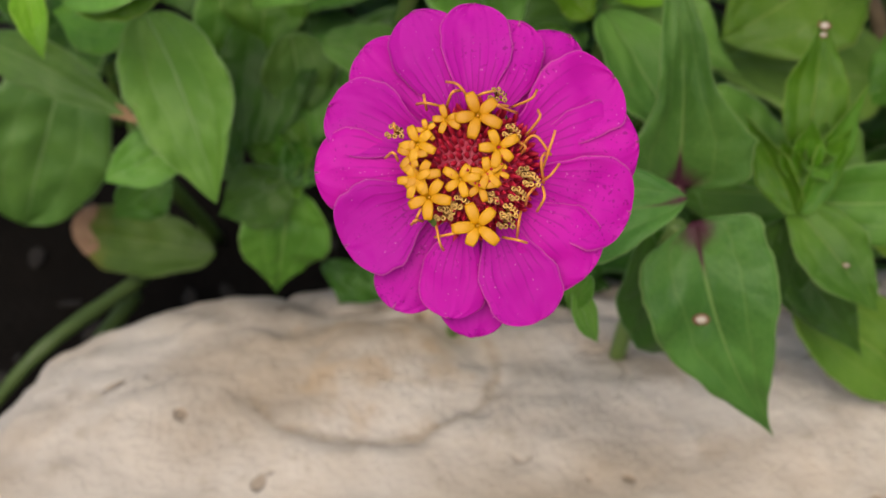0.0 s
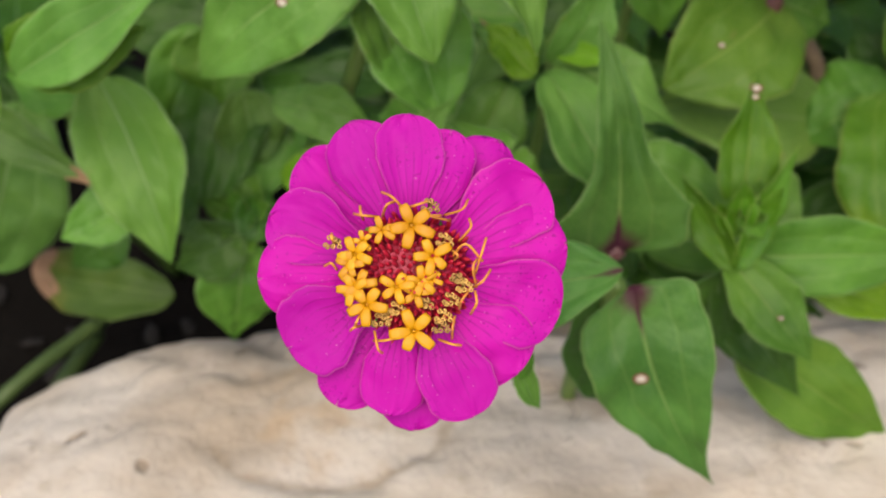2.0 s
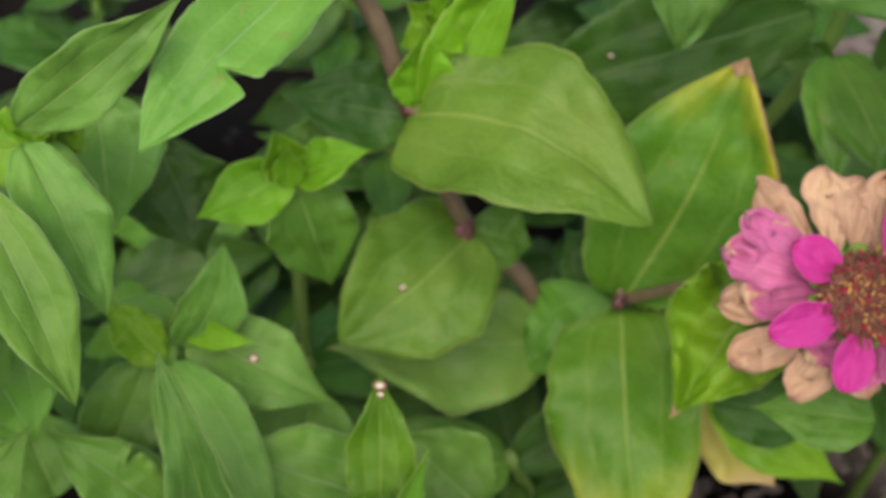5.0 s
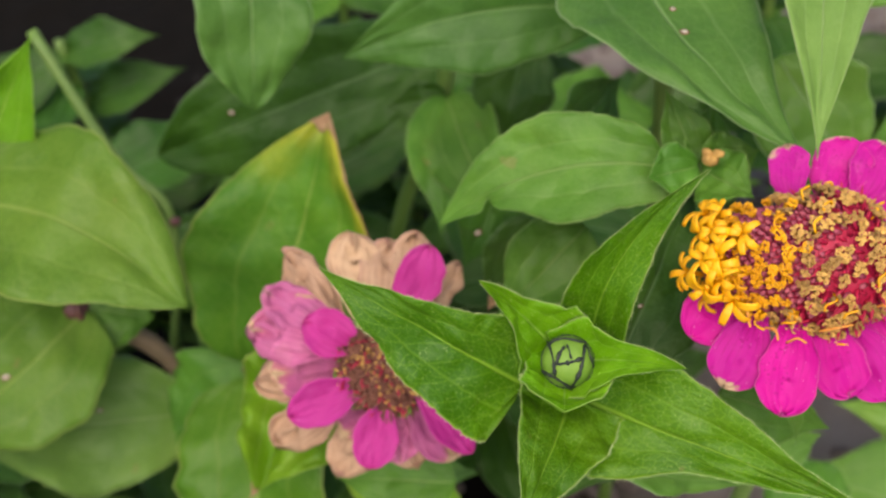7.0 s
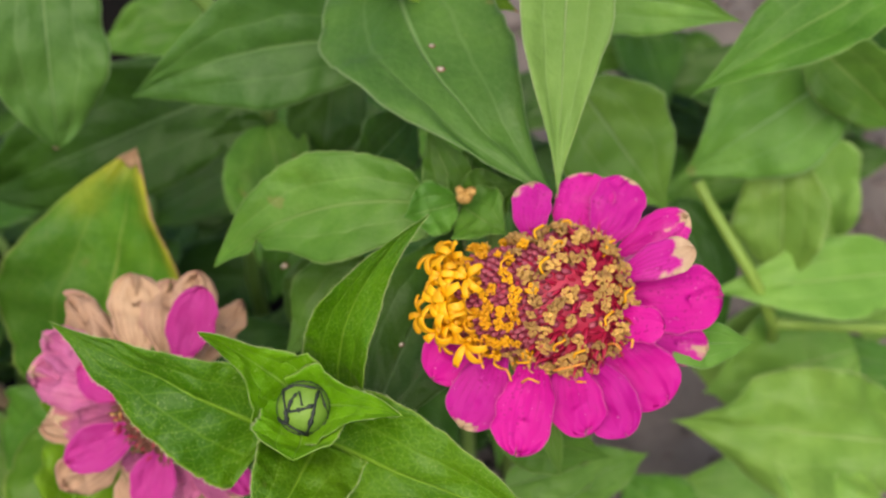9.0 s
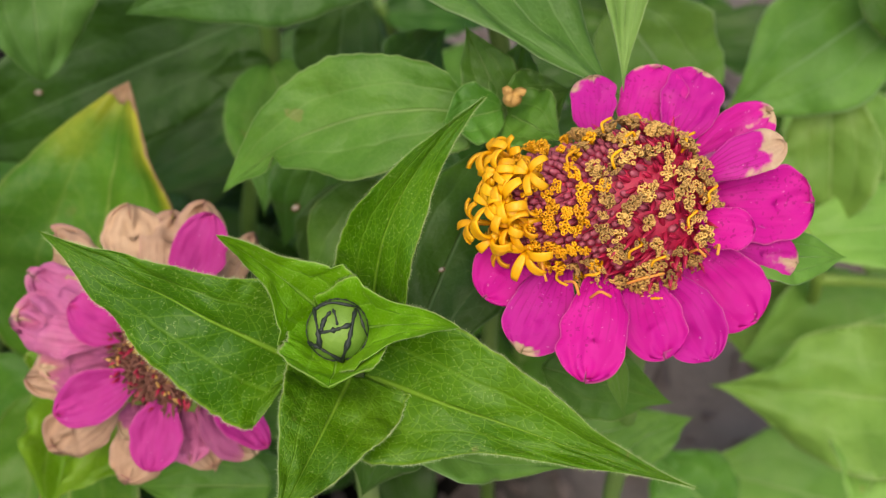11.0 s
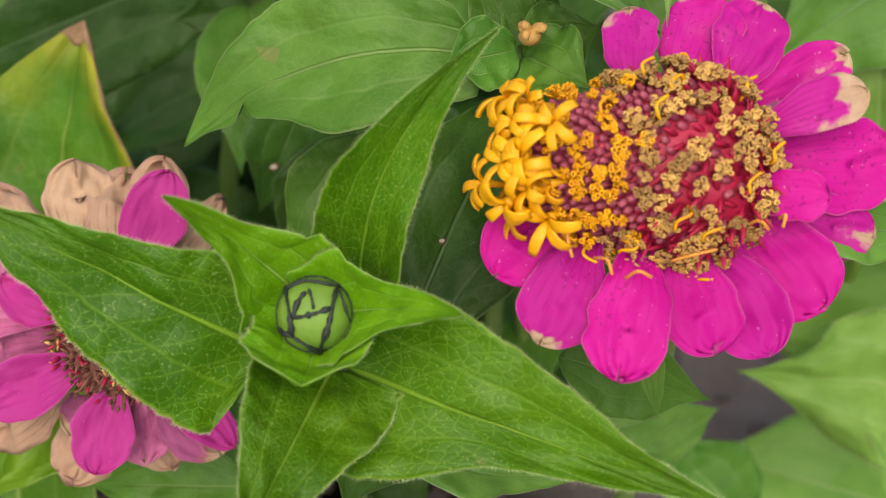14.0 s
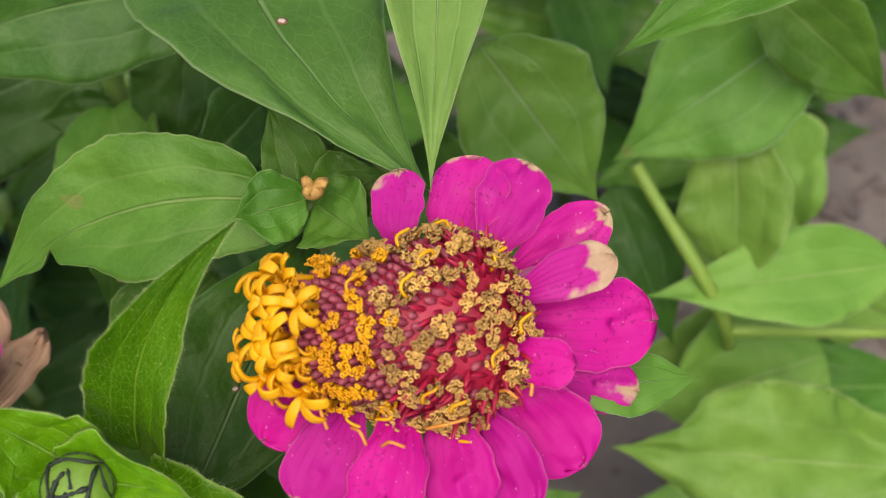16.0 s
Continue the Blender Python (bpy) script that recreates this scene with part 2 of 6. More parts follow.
def petal_material(name, low, high, dark, scorch=None, fade=None, specks=0.6, groove=0.72):
    k = Mat(name)
    co, u, v = k.uv()
    col = k.mix(k.noise(90.0, 3.0), low, high)
    wave = k.n("ShaderNodeTexWave", bands_direction="X")
    k.put(wave.inputs["Vector"], co)
    wave.inputs["Scale"].default_value, wave.inputs["Distortion"].default_value = 2.6, 1.2
    lines = k.math("MULTIPLY", k.step(wave.outputs["Fac"], 0.80, 1.0), k.math("SUBTRACT", 1.0, k.step(k.math("ADD", v, k.noise(300.0)), 0.55, 1.1)))
    col = k.mix(k.math("MULTIPLY", lines, groove), col, dark)
    # worn, paler stretches, a thin pale rim and dust
    col = k.mix(k.math("MULTIPLY", k.step(k.noise(130.0, 4.0), 0.52, 0.75), 0.30), col, (high[0] * 1.05, high[1] + 0.03 + 0.06 * (scorch is not None), high[2] * 1.05))
    off = k.math("ABSOLUTE", k.math("MULTIPLY_ADD", u, 2.0, -1.0))
    col = k.mix(k.math("MULTIPLY", k.step(k.math("MAXIMUM", off, v), 0.955, 0.99), 0.35), col, (0.62, 0.22, 0.36))
    col = k.mix(k.math("MULTIPLY", k.step(k.noise(1300.0, 1.0), 0.74, 0.78), 0.28), col, (0.75, 0.45, 0.62))
    speck = k.math("MULTIPLY", k.step(k.noise(1200.0, 1.0), 0.63, 0.68), k.step(k.noise(70.0, 1.0), 0.42, 0.60))
    col = k.mix(k.math("MULTIPLY", speck, specks), col, dark)
    if fade:
        col = k.mix(k.step(k.math("ADD", v, k.math("MULTIPLY", k.noise(120.0), 0.4)), fade[0], fade[0] + 0.45), col, fade[1])
    if scorch:
        edge = k.math("ADD", v, k.math("MULTIPLY_ADD", k.noise(140.0, 3.0), 1.3, -0.65))
        col = k.mix(k.step(edge, scorch, scorch + 0.12), col, k.mix(k.noise(420.0, 4.0), (0.40, 0.25, 0.14), (0.66, 0.50, 0.35)))
    col = k.vary(col, 0.10, 0.012)
    k.put(k.bsdf.inputs["Base Color"], col)
    k.bsdf.inputs["Roughness"].default_value = 0.62
    k.bsdf.inputs["Specular IOR Level"].default_value = 0.2
    height = k.math("ADD", k.math("MULTIPLY", wave.outputs["Fac"], 0.25), k.math("MULTIPLY", k.noise(260.0, 4.0), 1.2))
    nor = k.bump(height, 0.22, 0.0006)
    k.thin(col, 0.22, nor)
    return k.m


MAGENTA = petal_material("petal_magenta", (0.46, 0.002, 0.325), (0.58, 0.005, 0.415), (0.20, 0.003, 0.15), groove=0.52)
HOT_PINK = petal_material("petal_hot_pink", (0.45, 0.003, 0.22), (0.60, 0.007, 0.325), (0.26, 0.004, 0.13), groove=0.40)
SCORCHED = petal_material("petal_scorched", (0.44, 0.006, 0.22), (0.56, 0.012, 0.32), (0.26, 0.004, 0.12), scorch=0.78, groove=0.45)
BURNT = petal_material("petal_burnt", (0.45, 0.006, 0.23), (0.58, 0.015, 0.33), (0.26, 0.004, 0.12), scorch=0.52)
DUSKY = petal_material("petal_dusky", (0.32, 0.05, 0.19), (0.44, 0.13, 0.25), (0.22, 0.05, 0.14), scorch=0.78, fade=(0.75, (0.55, 0.26, 0.22)))
PINK_FADE = petal_material("petal_pink_fading", (0.46, 0.090, 0.26), (0.60, 0.19, 0.36), (0.34, 0.05, 0.2), scorch=0.96, fade=(0.95, (0.60, 0.31, 0.32)), specks=0.3)
TAN_PETAL = petal_material("petal_dry_tan", (0.40, 0.235, 0.15), (0.58, 0.40, 0.27), (0.22, 0.10, 0.07), fade=(0.98, (0.34, 0.18, 0.10)), specks=0.12)
YOUNG = petal_material("petal_young", (0.37, 0.008, 0.185), (0.50, 0.060, 0.31), (0.30, 0.004, 0.13), groove=0.4, fade=(0.95, (0.42, 0.006, 0.16)), specks=0.1)


def stone_material():
    k = Mat("pale_limestone")
    big, fine = k.noise(11.0, 5.0), k.noise(90.0, 8.0)
    col = k.mix(k.step(big, 0.30, 0.66), (0.39, 0.325, 0.255), (0.58, 0.53, 0.47))
    stain = k.math("MULTIPLY", k.step(k.noise(24.0, 8.0), 0.46, 0.68), k.step(k.noise(9.0, 3.0), 0.38, 0.62))
    col = k.mix(k.math("MULTIPLY", stain, 0.60), col, (0.37, 0.27, 0.175))
    col = k.mix(k.math("MULTIPLY", k.step(fine, 0.56, 0.74), 0.45), col, (0.33, 0.27, 0.20))
    pits = k.step(k.noise(60.0, 2.0), 0.68, 0.74)
    col = k.mix(k.math("MULTIPLY", pits, 0.6), col, (0.22, 0.15, 0.09))
    crack = k.n("ShaderNodeTexVoronoi", feature="DISTANCE_TO_EDGE")
    crack.inputs["Scale"].default_value = 16.0
    bend = k.n("ShaderNodeVectorMath", operation="MULTIPLY_ADD")
    k.put(bend.inputs[0], k.noise(30.0, 4.0, None, 1))
    bend.inputs[1].default_value = (0.09, 0.09, 0.09)
    k.put(bend.inputs[2], k.n("ShaderNodeTexCoord").outputs["Object"])
    k.put(crack.inputs["Vector"], bend.outputs[0])
    seam = k.math("MULTIPLY", k.math("SUBTRACT", 1.0, k.step(crack.outputs["Distance"], 0.0, 0.06)), k.step(k.noise(12.0, 2.0), 0.58, 0.72))
    col = k.mix(k.math("MULTIPLY", seam, 0.22), col, (0.30, 0.22, 0.15))
    # ochre stain round the shell-shaped scar
    spot = k.n("ShaderNodeVectorMath", operation="SUBTRACT")
    k.put(spot.inputs[0], k.n("ShaderNodeTexCoord").outputs["Object"])
    spot.inputs[1].default_value = (-0.137, 0.130, 0.0)
    flat = k.n("ShaderNodeVectorMath", operation="MULTIPLY")
    k.put(flat.inputs[0], spot.outputs[0])
    flat.inputs[1].default_value = (21.0, 25.0, 0.0)
    far = k.n("ShaderNodeVectorMath", operation="LENGTH")
    k.put(far.inputs[0], flat.outputs[0])
    reach = k.math("ADD", far.outputs["Value"], k.math("MULTIPLY_ADD", k.noise(45.0, 4.0), 0.5, -0.25))
    inner = k.math("SUBTRACT", 1.0, k.step(reach, 0.95, 1.10))
    rim = k.math("SUBTRACT", 1.0, k.step(k.math("ABSOLUTE", k.math("SUBTRACT", reach, 1.0)), 0.01, 0.09))
    col = k.mix(k.math("MULTIPLY", k.math("MULTIPLY", inner, k.step(k.noise(60.0, 6.0), 0.46, 0.66)), 0.42), col, (0.40, 0.265, 0.14))
    parts = k.n("ShaderNodeSeparateXYZ")
    k.put(parts.inputs[0], flat.outputs[0])
    lip = k.step(k.math("SUBTRACT", k.math("MULTIPLY", parts.outputs[0], 0.6), k.math("MULTIPLY", parts.outputs[1], 0.8)), -0.55, 0.75)
    col = k.mix(k.math("MULTIPLY", k.math("MULTIPLY", rim, lip), 0.38), col, (0.27, 0.20, 0.13))
    k.put(k.bsdf.inputs["Base Color"], col)
    k.bsdf.inputs["Roughness"].default_value = 0.9
    k.bsdf.inputs["Specular IOR Level"].default_value = 0.25
    height = k.math("ADD", k.math("MULTIPLY", fine, 1.2), k.math("MULTIPLY", k.noise(380.0, 6.0), 0.6))
    height = k.math("SUBTRACT", height, k.math("ADD", pits, k.math("MULTIPLY", seam, 0.4)))
    k.bump(height, 0.75, 0.0020)
    return k.m


STONE = stone_material()


def soil_material():
    """Dark bed soil coloured for plant shade, dry grey soil at its open end."""
    k = Mat("garden_soil")
    # near black: the soil's own dark brown plus shade between the stems
    dimmed = k.mix(k.noise(45.0, 5.0), (0.002, 0.0016, 0.0012), (0.007, 0.0055, 0.0045))
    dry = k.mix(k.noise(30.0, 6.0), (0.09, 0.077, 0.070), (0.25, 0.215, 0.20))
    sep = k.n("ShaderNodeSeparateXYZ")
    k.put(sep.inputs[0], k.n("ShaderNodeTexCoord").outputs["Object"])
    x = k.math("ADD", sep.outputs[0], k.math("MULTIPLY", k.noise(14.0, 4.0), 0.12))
    # the bed itself stays near black, the bare ground round it dry
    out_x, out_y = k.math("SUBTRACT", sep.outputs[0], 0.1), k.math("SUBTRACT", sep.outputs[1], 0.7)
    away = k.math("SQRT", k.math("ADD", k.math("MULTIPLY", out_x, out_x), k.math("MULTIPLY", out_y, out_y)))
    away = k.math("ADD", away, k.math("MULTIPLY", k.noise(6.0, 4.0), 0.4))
    k.put(k.bsdf.inputs["Base Color"], k.mix(k.math("MAXIMUM", k.step(x, 0.52, 0.62), k.step(away, 1.2, 1.5)), dimmed, dry))
    k.bsdf.inputs["Specular IOR Level"].default_value = 0.1
    k.bsdf.inputs["Roughness"].default_value = 0.95
    k.bump(k.noise(220.0, 5.0), 0.5, 0.004)
    return k.m


SOIL = soil_material()
# bark chips darkened to near black, standing in for shade between stems
SHADED_CHIP = plain_material("shaded_bark_chips", (0.003, 0.0024, 0.002), (0.012, 0.009, 0.007), 120.0, 0.9, 0.6, 0.001)
CHIP = plain_material("bark_chips", (0.07, 0.056, 0.052), (0.19, 0.150, 0.14), 120.0, 0.9, 0.6, 0.001)


# ---- building blocks ----
ORIGIN = {}


def part(name, bm, material, parent=None, label="", origin=None, kind="", smooth=True):
    """Links a bmesh, given in world coordinates, as one mesh object under parent."""
    at = Vector(origin) if origin is not None else sum((v.co for v in bm.verts), Vector()) / max(1, len(bm.verts))
    bmesh.ops.translate(bm, verts=bm.verts, vec=-at)
    me = bpy.data.meshes.new(name)
    bm.to_mesh(me)
    bm.free()
    for m in (material if isinstance(material, (list, tuple)) else (material,)):
        me.materials.append(m)
    if smooth:
        for poly in me.polygons:
            poly.use_smooth = True
    ob = new(name, me)
    ob.parent = parent
    ob.location = at - (ORIGIN[parent.name] if parent else Vector())
    ORIGIN[ob.name] = at
    return tagged(ob, label, kind=kind)


def plant(name, foot, label):
    ob = new(name)
    ob.location = (*foot, 0.0)
    ob.empty_display_size = 0.02
    ORIGIN[ob.name] = ob.location.copy()
    return tagged(ob, label, "flower plant", "zinnias in the bed")


def tube(bm, pts, radii, sides=8):
    """A swept, closed tube through points."""
    pts = [Vector(p) for p in pts]
    rings = []
    for i, p in enumerate(pts):
        d = (pts[min(i + 1, len(pts) - 1)] - pts[max(i - 1, 0)]).normalized()
        a = d.orthogonal().normalized()
        if i and abs(d.dot(last)) < 0.99:
            a = (last - d * last.dot(d)).normalized()
        last = a
        b = d.cross(a)
        r = radii[i] if isinstance(radii, (list, tuple)) else radii
        rings.append([bm.verts.new(p + (a * math.cos(w) + b * math.sin(w)) * r) for w in (2 * math.pi * j / sides for j in range(sides))])
    for r0, r1 in zip(rings, rings[1:]):
        for j in range(sides):
            bm.faces.new((r0[j], r0[(j + 1) % sides], r1[(j + 1) % sides], r1[j]))
    bm.faces.new(rings[0][::-1])
    bm.faces.new(rings[-1])


def spline(pts, n):
    """Points along a smooth curve through pts."""
    pts = [Vector(p) for p in pts]
    q = [pts[0] * 2 - pts[1]] + pts + [pts[-1] * 2 - pts[-2]]
    res = []
    for i in range(1, len(q) - 2):
        for s in range(n):
            t = s / n
            res.append(0.5 * (2 * q[i] + (q[i + 1] - q[i - 1]) * t + (2 * q[i - 1] - 5 * q[i] + 4 * q[i + 1] - q[i + 2]) * t * t
                              + (3 * q[i] - q[i - 1] - 3 * q[i + 1] + q[i + 2]) * t ** 3))
    return res + [pts[-1]]


def stem(parent, pts, radius, material):
    bm = bmesh.new()
    line = spline(pts, 7)
    tube(bm, line, [radius * (1.12 - 0.3 * i / len(line)) * (1 + 0.05 * math.sin(i * 1.9)) for i in range(len(line))], 10)
    return part("stem", bm, material, parent)


def blob(bm, at, size, turn=None, level=1):
    m = Matrix.Translation(at) @ (turn if turn is not None else Matrix()) @ Matrix.Diagonal((*size, 1))
    return bmesh.ops.create_icosphere(bm, subdivisions=level, radius=1.0, matrix=m)["verts"]


def joint(parent, at, radius):
    """The dark swelling where a pair of leaves clasps the stem."""
    bm = bmesh.new()
    at = Vector(at)
    vs = blob(bm, at, (radius * 0.58, radius * 0.5, radius * 0.62), None, 3)
    for v in vs:
        v.co += (v.co - at) * (0.6 * noise.noise(v.co * 420) + 0.25 * math.sin(math.atan2(v.co.y - at.y, v.co.x - at.x) * 4))
    return part("joint", bm, PURPLE, parent, "dark purple stem joint")


def sheet(bm, point, across, along, thick, normal):
    """A thin closed sheet: point(u, v) for u in -1..1 and v in 0..1, with a UV map."""
    uv = bm.loops.layers.uv.verify()
    layers = []
    for down in (0.0, thick):
        layers.append([[bm.verts.new(point(-1 + 2 * i / across, j / along) - normal * down) for i in range(across + 1)] for j in range(along + 1)])

    def face(vs, uvs):
        f = bm.faces.new(vs)
        for lp, c in zip(f.loops, uvs):
            lp[uv].uv = c

    for k, g in enumerate(layers):
        for j in range(along):
            for i in range(across):
                ids = [(i, j), (i + 1, j), (i + 1, j + 1), (i, j + 1)]
                ids = ids if k == 0 else ids[::-1]
                face([g[b][a] for a, b in ids], [(a / across, b / along) for a, b in ids])
    top, low = layers
    ring = [(i, 0) for i in range(across)] + [(across, j) for j in range(along)] + [(i, along) for i in range(across, 0, -1)] + [(0, j) for j in range(along, 0, -1)]
    for (a, b), (c, d) in zip(ring, ring[1:] + ring[:1]):
        face([low[b][a], low[d][c], top[d][c], top[b][a]], [(a / across, b / along), (c / across, d / along), (c / across, d / along), (a / across, b / along)])


def leaf_point(base, tip, facing, width, bow, side, fold, wide, wave=0.10, seed=0.0, notch=None, clasp=0.3, acum=1.3, slim=None, neck=None):
    base, tip, facing = Vector(base), Vector(tip), Vector(facing)
    length = (tip - base).length
    axis = (tip - base) / length
    up = (facing - axis * facing.dot(axis)).normalized()
    right = axis.cross(up)
    lift = math.tan(radians(fold))
    twist = 0.55 * math.sin(seed * 2.3)

    def at(u, v):
        arc = 4 * v * (1 - v)
        mid = base + axis * (length * v) + up * (bow * length * arc) + right * (side * length * arc)
        if v < wide:
            prof = clasp + (1 - clasp) * math.sin(math.pi / 2 * v / wide) ** 0.8
            prof *= min(1.0, 0.25 + v / 0.05)
        else:
            prof = max(0.0, math.cos(math.pi / 2 * min(1.0, (v - wide) / (1 - wide)))) ** acum + 0.004
            if neck:
                prof = neck * max(0.0, math.cos(math.pi / 2 * min(1.0, (v - wide) / (1 - wide)))) ** 0.85 + (1 - neck) * math.exp(-((v - wide) / 0.15) ** 2) * (1 - v) + 0.004
        half = width / 2 * prof * (1 + 0.03 * math.sin(v * 17 + seed + u * 2) + 0.05 * noise.noise((v * 9, seed, u)) + 0.03 * noise.noise((v * 34, seed, u)))
        if notch and u * notch[1] > 0:
            half *= 1 - (notch[2] if len(notch) > 2 else 0.75) * math.exp(-((v - notch[0]) / 0.022) ** 2)
        if slim and u * slim[0] > 0:
            q = min(1.0, max(0.0, (v - wide) / 0.3))
            half *= 1 - slim[1] * q * q * (3 - 2 * q)
        ripple = wave * (math.sin(v * 13 + seed * 3 + (1.4 if u > 0 else 0)) + 0.9 * noise.noise((v * 16, seed, 3 * (u > 0)))) * u * u
        tw = twist * (v - 0.2)
        rt, nu = right * math.cos(tw) + up * math.sin(tw), up * math.cos(tw) - right * math.sin(tw)
        return mid + rt * (half * u) + nu * (half * (abs(u) ** 1.4 * lift + ripple) - 0.016 * half * math.cos(u * 12.57) * min(1.0, 4 * v)
                                          + pucker * (noise.noise((u * 1.7 + seed, v * 6, seed)) + 0.45 * noise.noise((abs(u) * 4 - v * 9, v * 5 + seed, u > 0))) * min(1.0, 3 * prof))

    pucker = width * (0.05 + 0.25 * max(0.0, wave - 0.10))
    return at, up


LEAVES = [0]


def leaf(parent, base, tip, facing, width, bow, side, fold, wide, material, spots=(), brown=0.0, wave=0.10, notch=None, hairs=0, clasp=0.3, acum=1.55, slim=None, neck=None, name="leaf"):
    LEAVES[0] += 1
    seed = LEAVES[0] * 1.7
    at, up = leaf_point(base, tip, facing, width, bow, side, fold, wide, wave, seed, notch, clasp, acum, slim, neck)
    bm = bmesh.new()
    sheet(bm, at, 24 if hairs else 16, 72 if notch or hairs else 32, 0.00035, up)
    ob = part(name, bm, material, parent, origin=base)
    for v, u, r in spots:
        bm = bmesh.new()
        turn = up.to_track_quat("Z", "Y").to_matrix().to_4x4()
        blob(bm, at(u, v) + up * 0.0001, (r * 1.15, r * 0.85, 0.00025), turn, 2)
        blob(bm, at(u, v) + up * 0.0002, (r * 0.75, r * 0.52, 0.00028), turn, 2)
        n = len(bm.faces) // 2
        bm.faces.ensure_lookup_table()
        for i, f in enumerate(bm.faces):
            f.material_index = 0 if i < n else 1
        part("leaf_spot", bm, (SPOT_BROWN, SPOT_PALE), ob, "pale spot ringed with brown")
    if brown:
        bm = bmesh.new()
        sheet(bm, lambda u, v: at(u * 1.06, 1 - brown * (1 - v * 1.04) * (1 + 0.25 * math.sin(u * 5 + seed))) + up * 0.0003, 8, 6, 0.0009, up)
        part("withered_tip", bm, WITHERED, ob, "dry brown leaf tip")
    if hairs:
        bm = bmesh.new()
        rnd = random.Random(LEAVES[0])
        for s in (-1, 1):
            for i in range(330):
                v = 0.02 + 0.97 * (i + rnd.random()) / 330
                a = at(s, v)
                out = (a - at(s * 0.8, v)).normalized()
                d = (out + up * rnd.uniform(-0.5, 0.7) + (at(s, min(1, v + 0.02)) - a).normalized() * 0.4).normalized()
                q = a + d * rnd.uniform(0.0003, 0.0009)
                w = out.cross(up) * 0.00005
                bm.faces.new([bm.verts.new(a - w), bm.verts.new(a + w), bm.verts.new(q)])
        part("hair_fringe", bm, HAIR, ob, "fine pale hairs along the leaf margin", kind="stuff", smooth=False)
    return ob


def rosette(parent, at, facing, size, count, material):
    """A tight tuft of young leaves at a shoot's top."""
    at, facing = Vector(at), Vector(facing).normalized()
    a = facing.orthogonal().normalized()
    b = facing.cross(a)
    for i in range(count):
        w = i * 2.399
        r = size * (0.25 + 0.75 * i / count)
        out = a * math.cos(w) + b * math.sin(w)
        root = at + out * r * 0.12 - facing * size * 0.3
        end = at + out * r + facing * size * (0.45 - 0.5 * i / count)
        leaf(parent, root, end, facing * 0.8 - out * 0.5, r * 0.75, -0.12, 0.0, 24, 0.42, material)


def withered_tip(parent, at):
    bm = bmesh.new()
    at = Vector(at)
    for i in range(7):
        d = Vector((math.cos(i * 2.1), math.sin(i * 1.3) * 0.6, 0.5 + 0.5 * math.sin(i * 3.0))) * 0.0026
        tube(bm, spline([at, at + d * 0.6 + Vector((0, 0, 0.001)), at + d], 4), 0.0009, 6)
    blob(bm, at, (0.0022, 0.002, 0.0018), None, 2)
    return part("withered_bud", bm, TAN_FLORET, parent, "pale dried shoot tip")


def petal(bloom, base, tip, facing, width, bow, cup, material, round_at=0.70, foot=0.36, dent=0.0, crumple=0.0):
    """A rounded ray petal, grooved along its length."""
    base, tip, facing = Vector(base), Vector(tip), Vector(facing)
    length = (tip - base).length
    axis = (tip - base) / length
    up = (facing - axis * facing.dot(axis)).normalized()
    right = axis.cross(up)
    seed = (base.x * 977 + tip.y * 613) % 6.28

    def at(u, v):
        v2 = v * (1 - dent * math.exp(-(u / 0.25) ** 2)) if v > round_at else v
        end = max(0.0, (v - 0.5) / 0.5) ** 2
        v2 -= crumple * end * (1.2 * abs(noise.noise((u * 2.6 + seed * 3, seed, 1))) + 0.6 * noise.noise((u * 7 + seed * 5, seed, 2)))
        grow = min(1.0, v / 0.62)
        half = width / 2 * (foot + (1 - foot) * (grow * grow * (3 - 2 * grow)))
        if v > round_at:
            q = (v - round_at) / (1 - round_at)
            half *= max(0.0, 1 - q ** 2.3) ** 0.5 * 0.985 + 0.015
        half *= 1 + 0.03 * math.sin(v * 11 + seed + u) + (0.05 + crumple) * noise.noise((v * 8, seed, u))
        groove = 0.012 * math.cos(u * 9.4) * (1 - 0.5 * v)
        return base + axis * (length * v2) + right * (half * u + 0.03 * length * math.sin(v * 2.5 + seed) * v) + up * (bow * length * math.sin(math.pi * v ** 0.8) + half * (cup * u * u + groove) + 0.04 * half * math.sin(v * 9 + seed + u * 3) + crumple * length * (noise.noise((u * 1.6 + seed, v * 4, seed)) + 0.6 * noise.noise((u * 3.5, v * 8 + seed, seed)) + 0.8 * end * noise.noise((u * 4.5 + seed, v * 3, seed + 9))))

    bm = bmesh.new()
    sheet(bm, lambda u, v: at(u, 1 - (1 - v) ** 1.9), 18, 24, 0.0003, up)
    return part("petal", bm, material, bloom, origin=base)


def frame_of(at, facing, up):
    z = Vector(facing).normalized()
    x = Vector(up).cross(z).normalized()
    y = z.cross(x)
    return Matrix.Translation(at) @ Matrix((x, y, z)).transposed().to_4x4()


def strap(bm, pts, halves, thick, side):
    """A fleshy ribbon with a rounded section."""
    rings = []
    for i, p in enumerate(pts):
        d = (pts[min(i + 1, len(pts) - 1)] - pts[max(i - 1, 0)]).normalized()
        n = d.cross(side)
        rings.append([bm.verts.new(p + side * halves[i] * math.cos(w) + n * thick * (math.sin(w) + 0.5 * math.cos(w) ** 2)) for w in (2 * math.pi * j / 10 for j in range(10))])
    for r0, r1 in zip(rings, rings[1:]):
        for j in range(10):
            bm.faces.new((r0[j], r0[(j + 1) % 10], r1[(j + 1) % 10], r1[j]))
    bm.faces.new(rings[0][::-1])
    bm.faces.new(rings[-1])


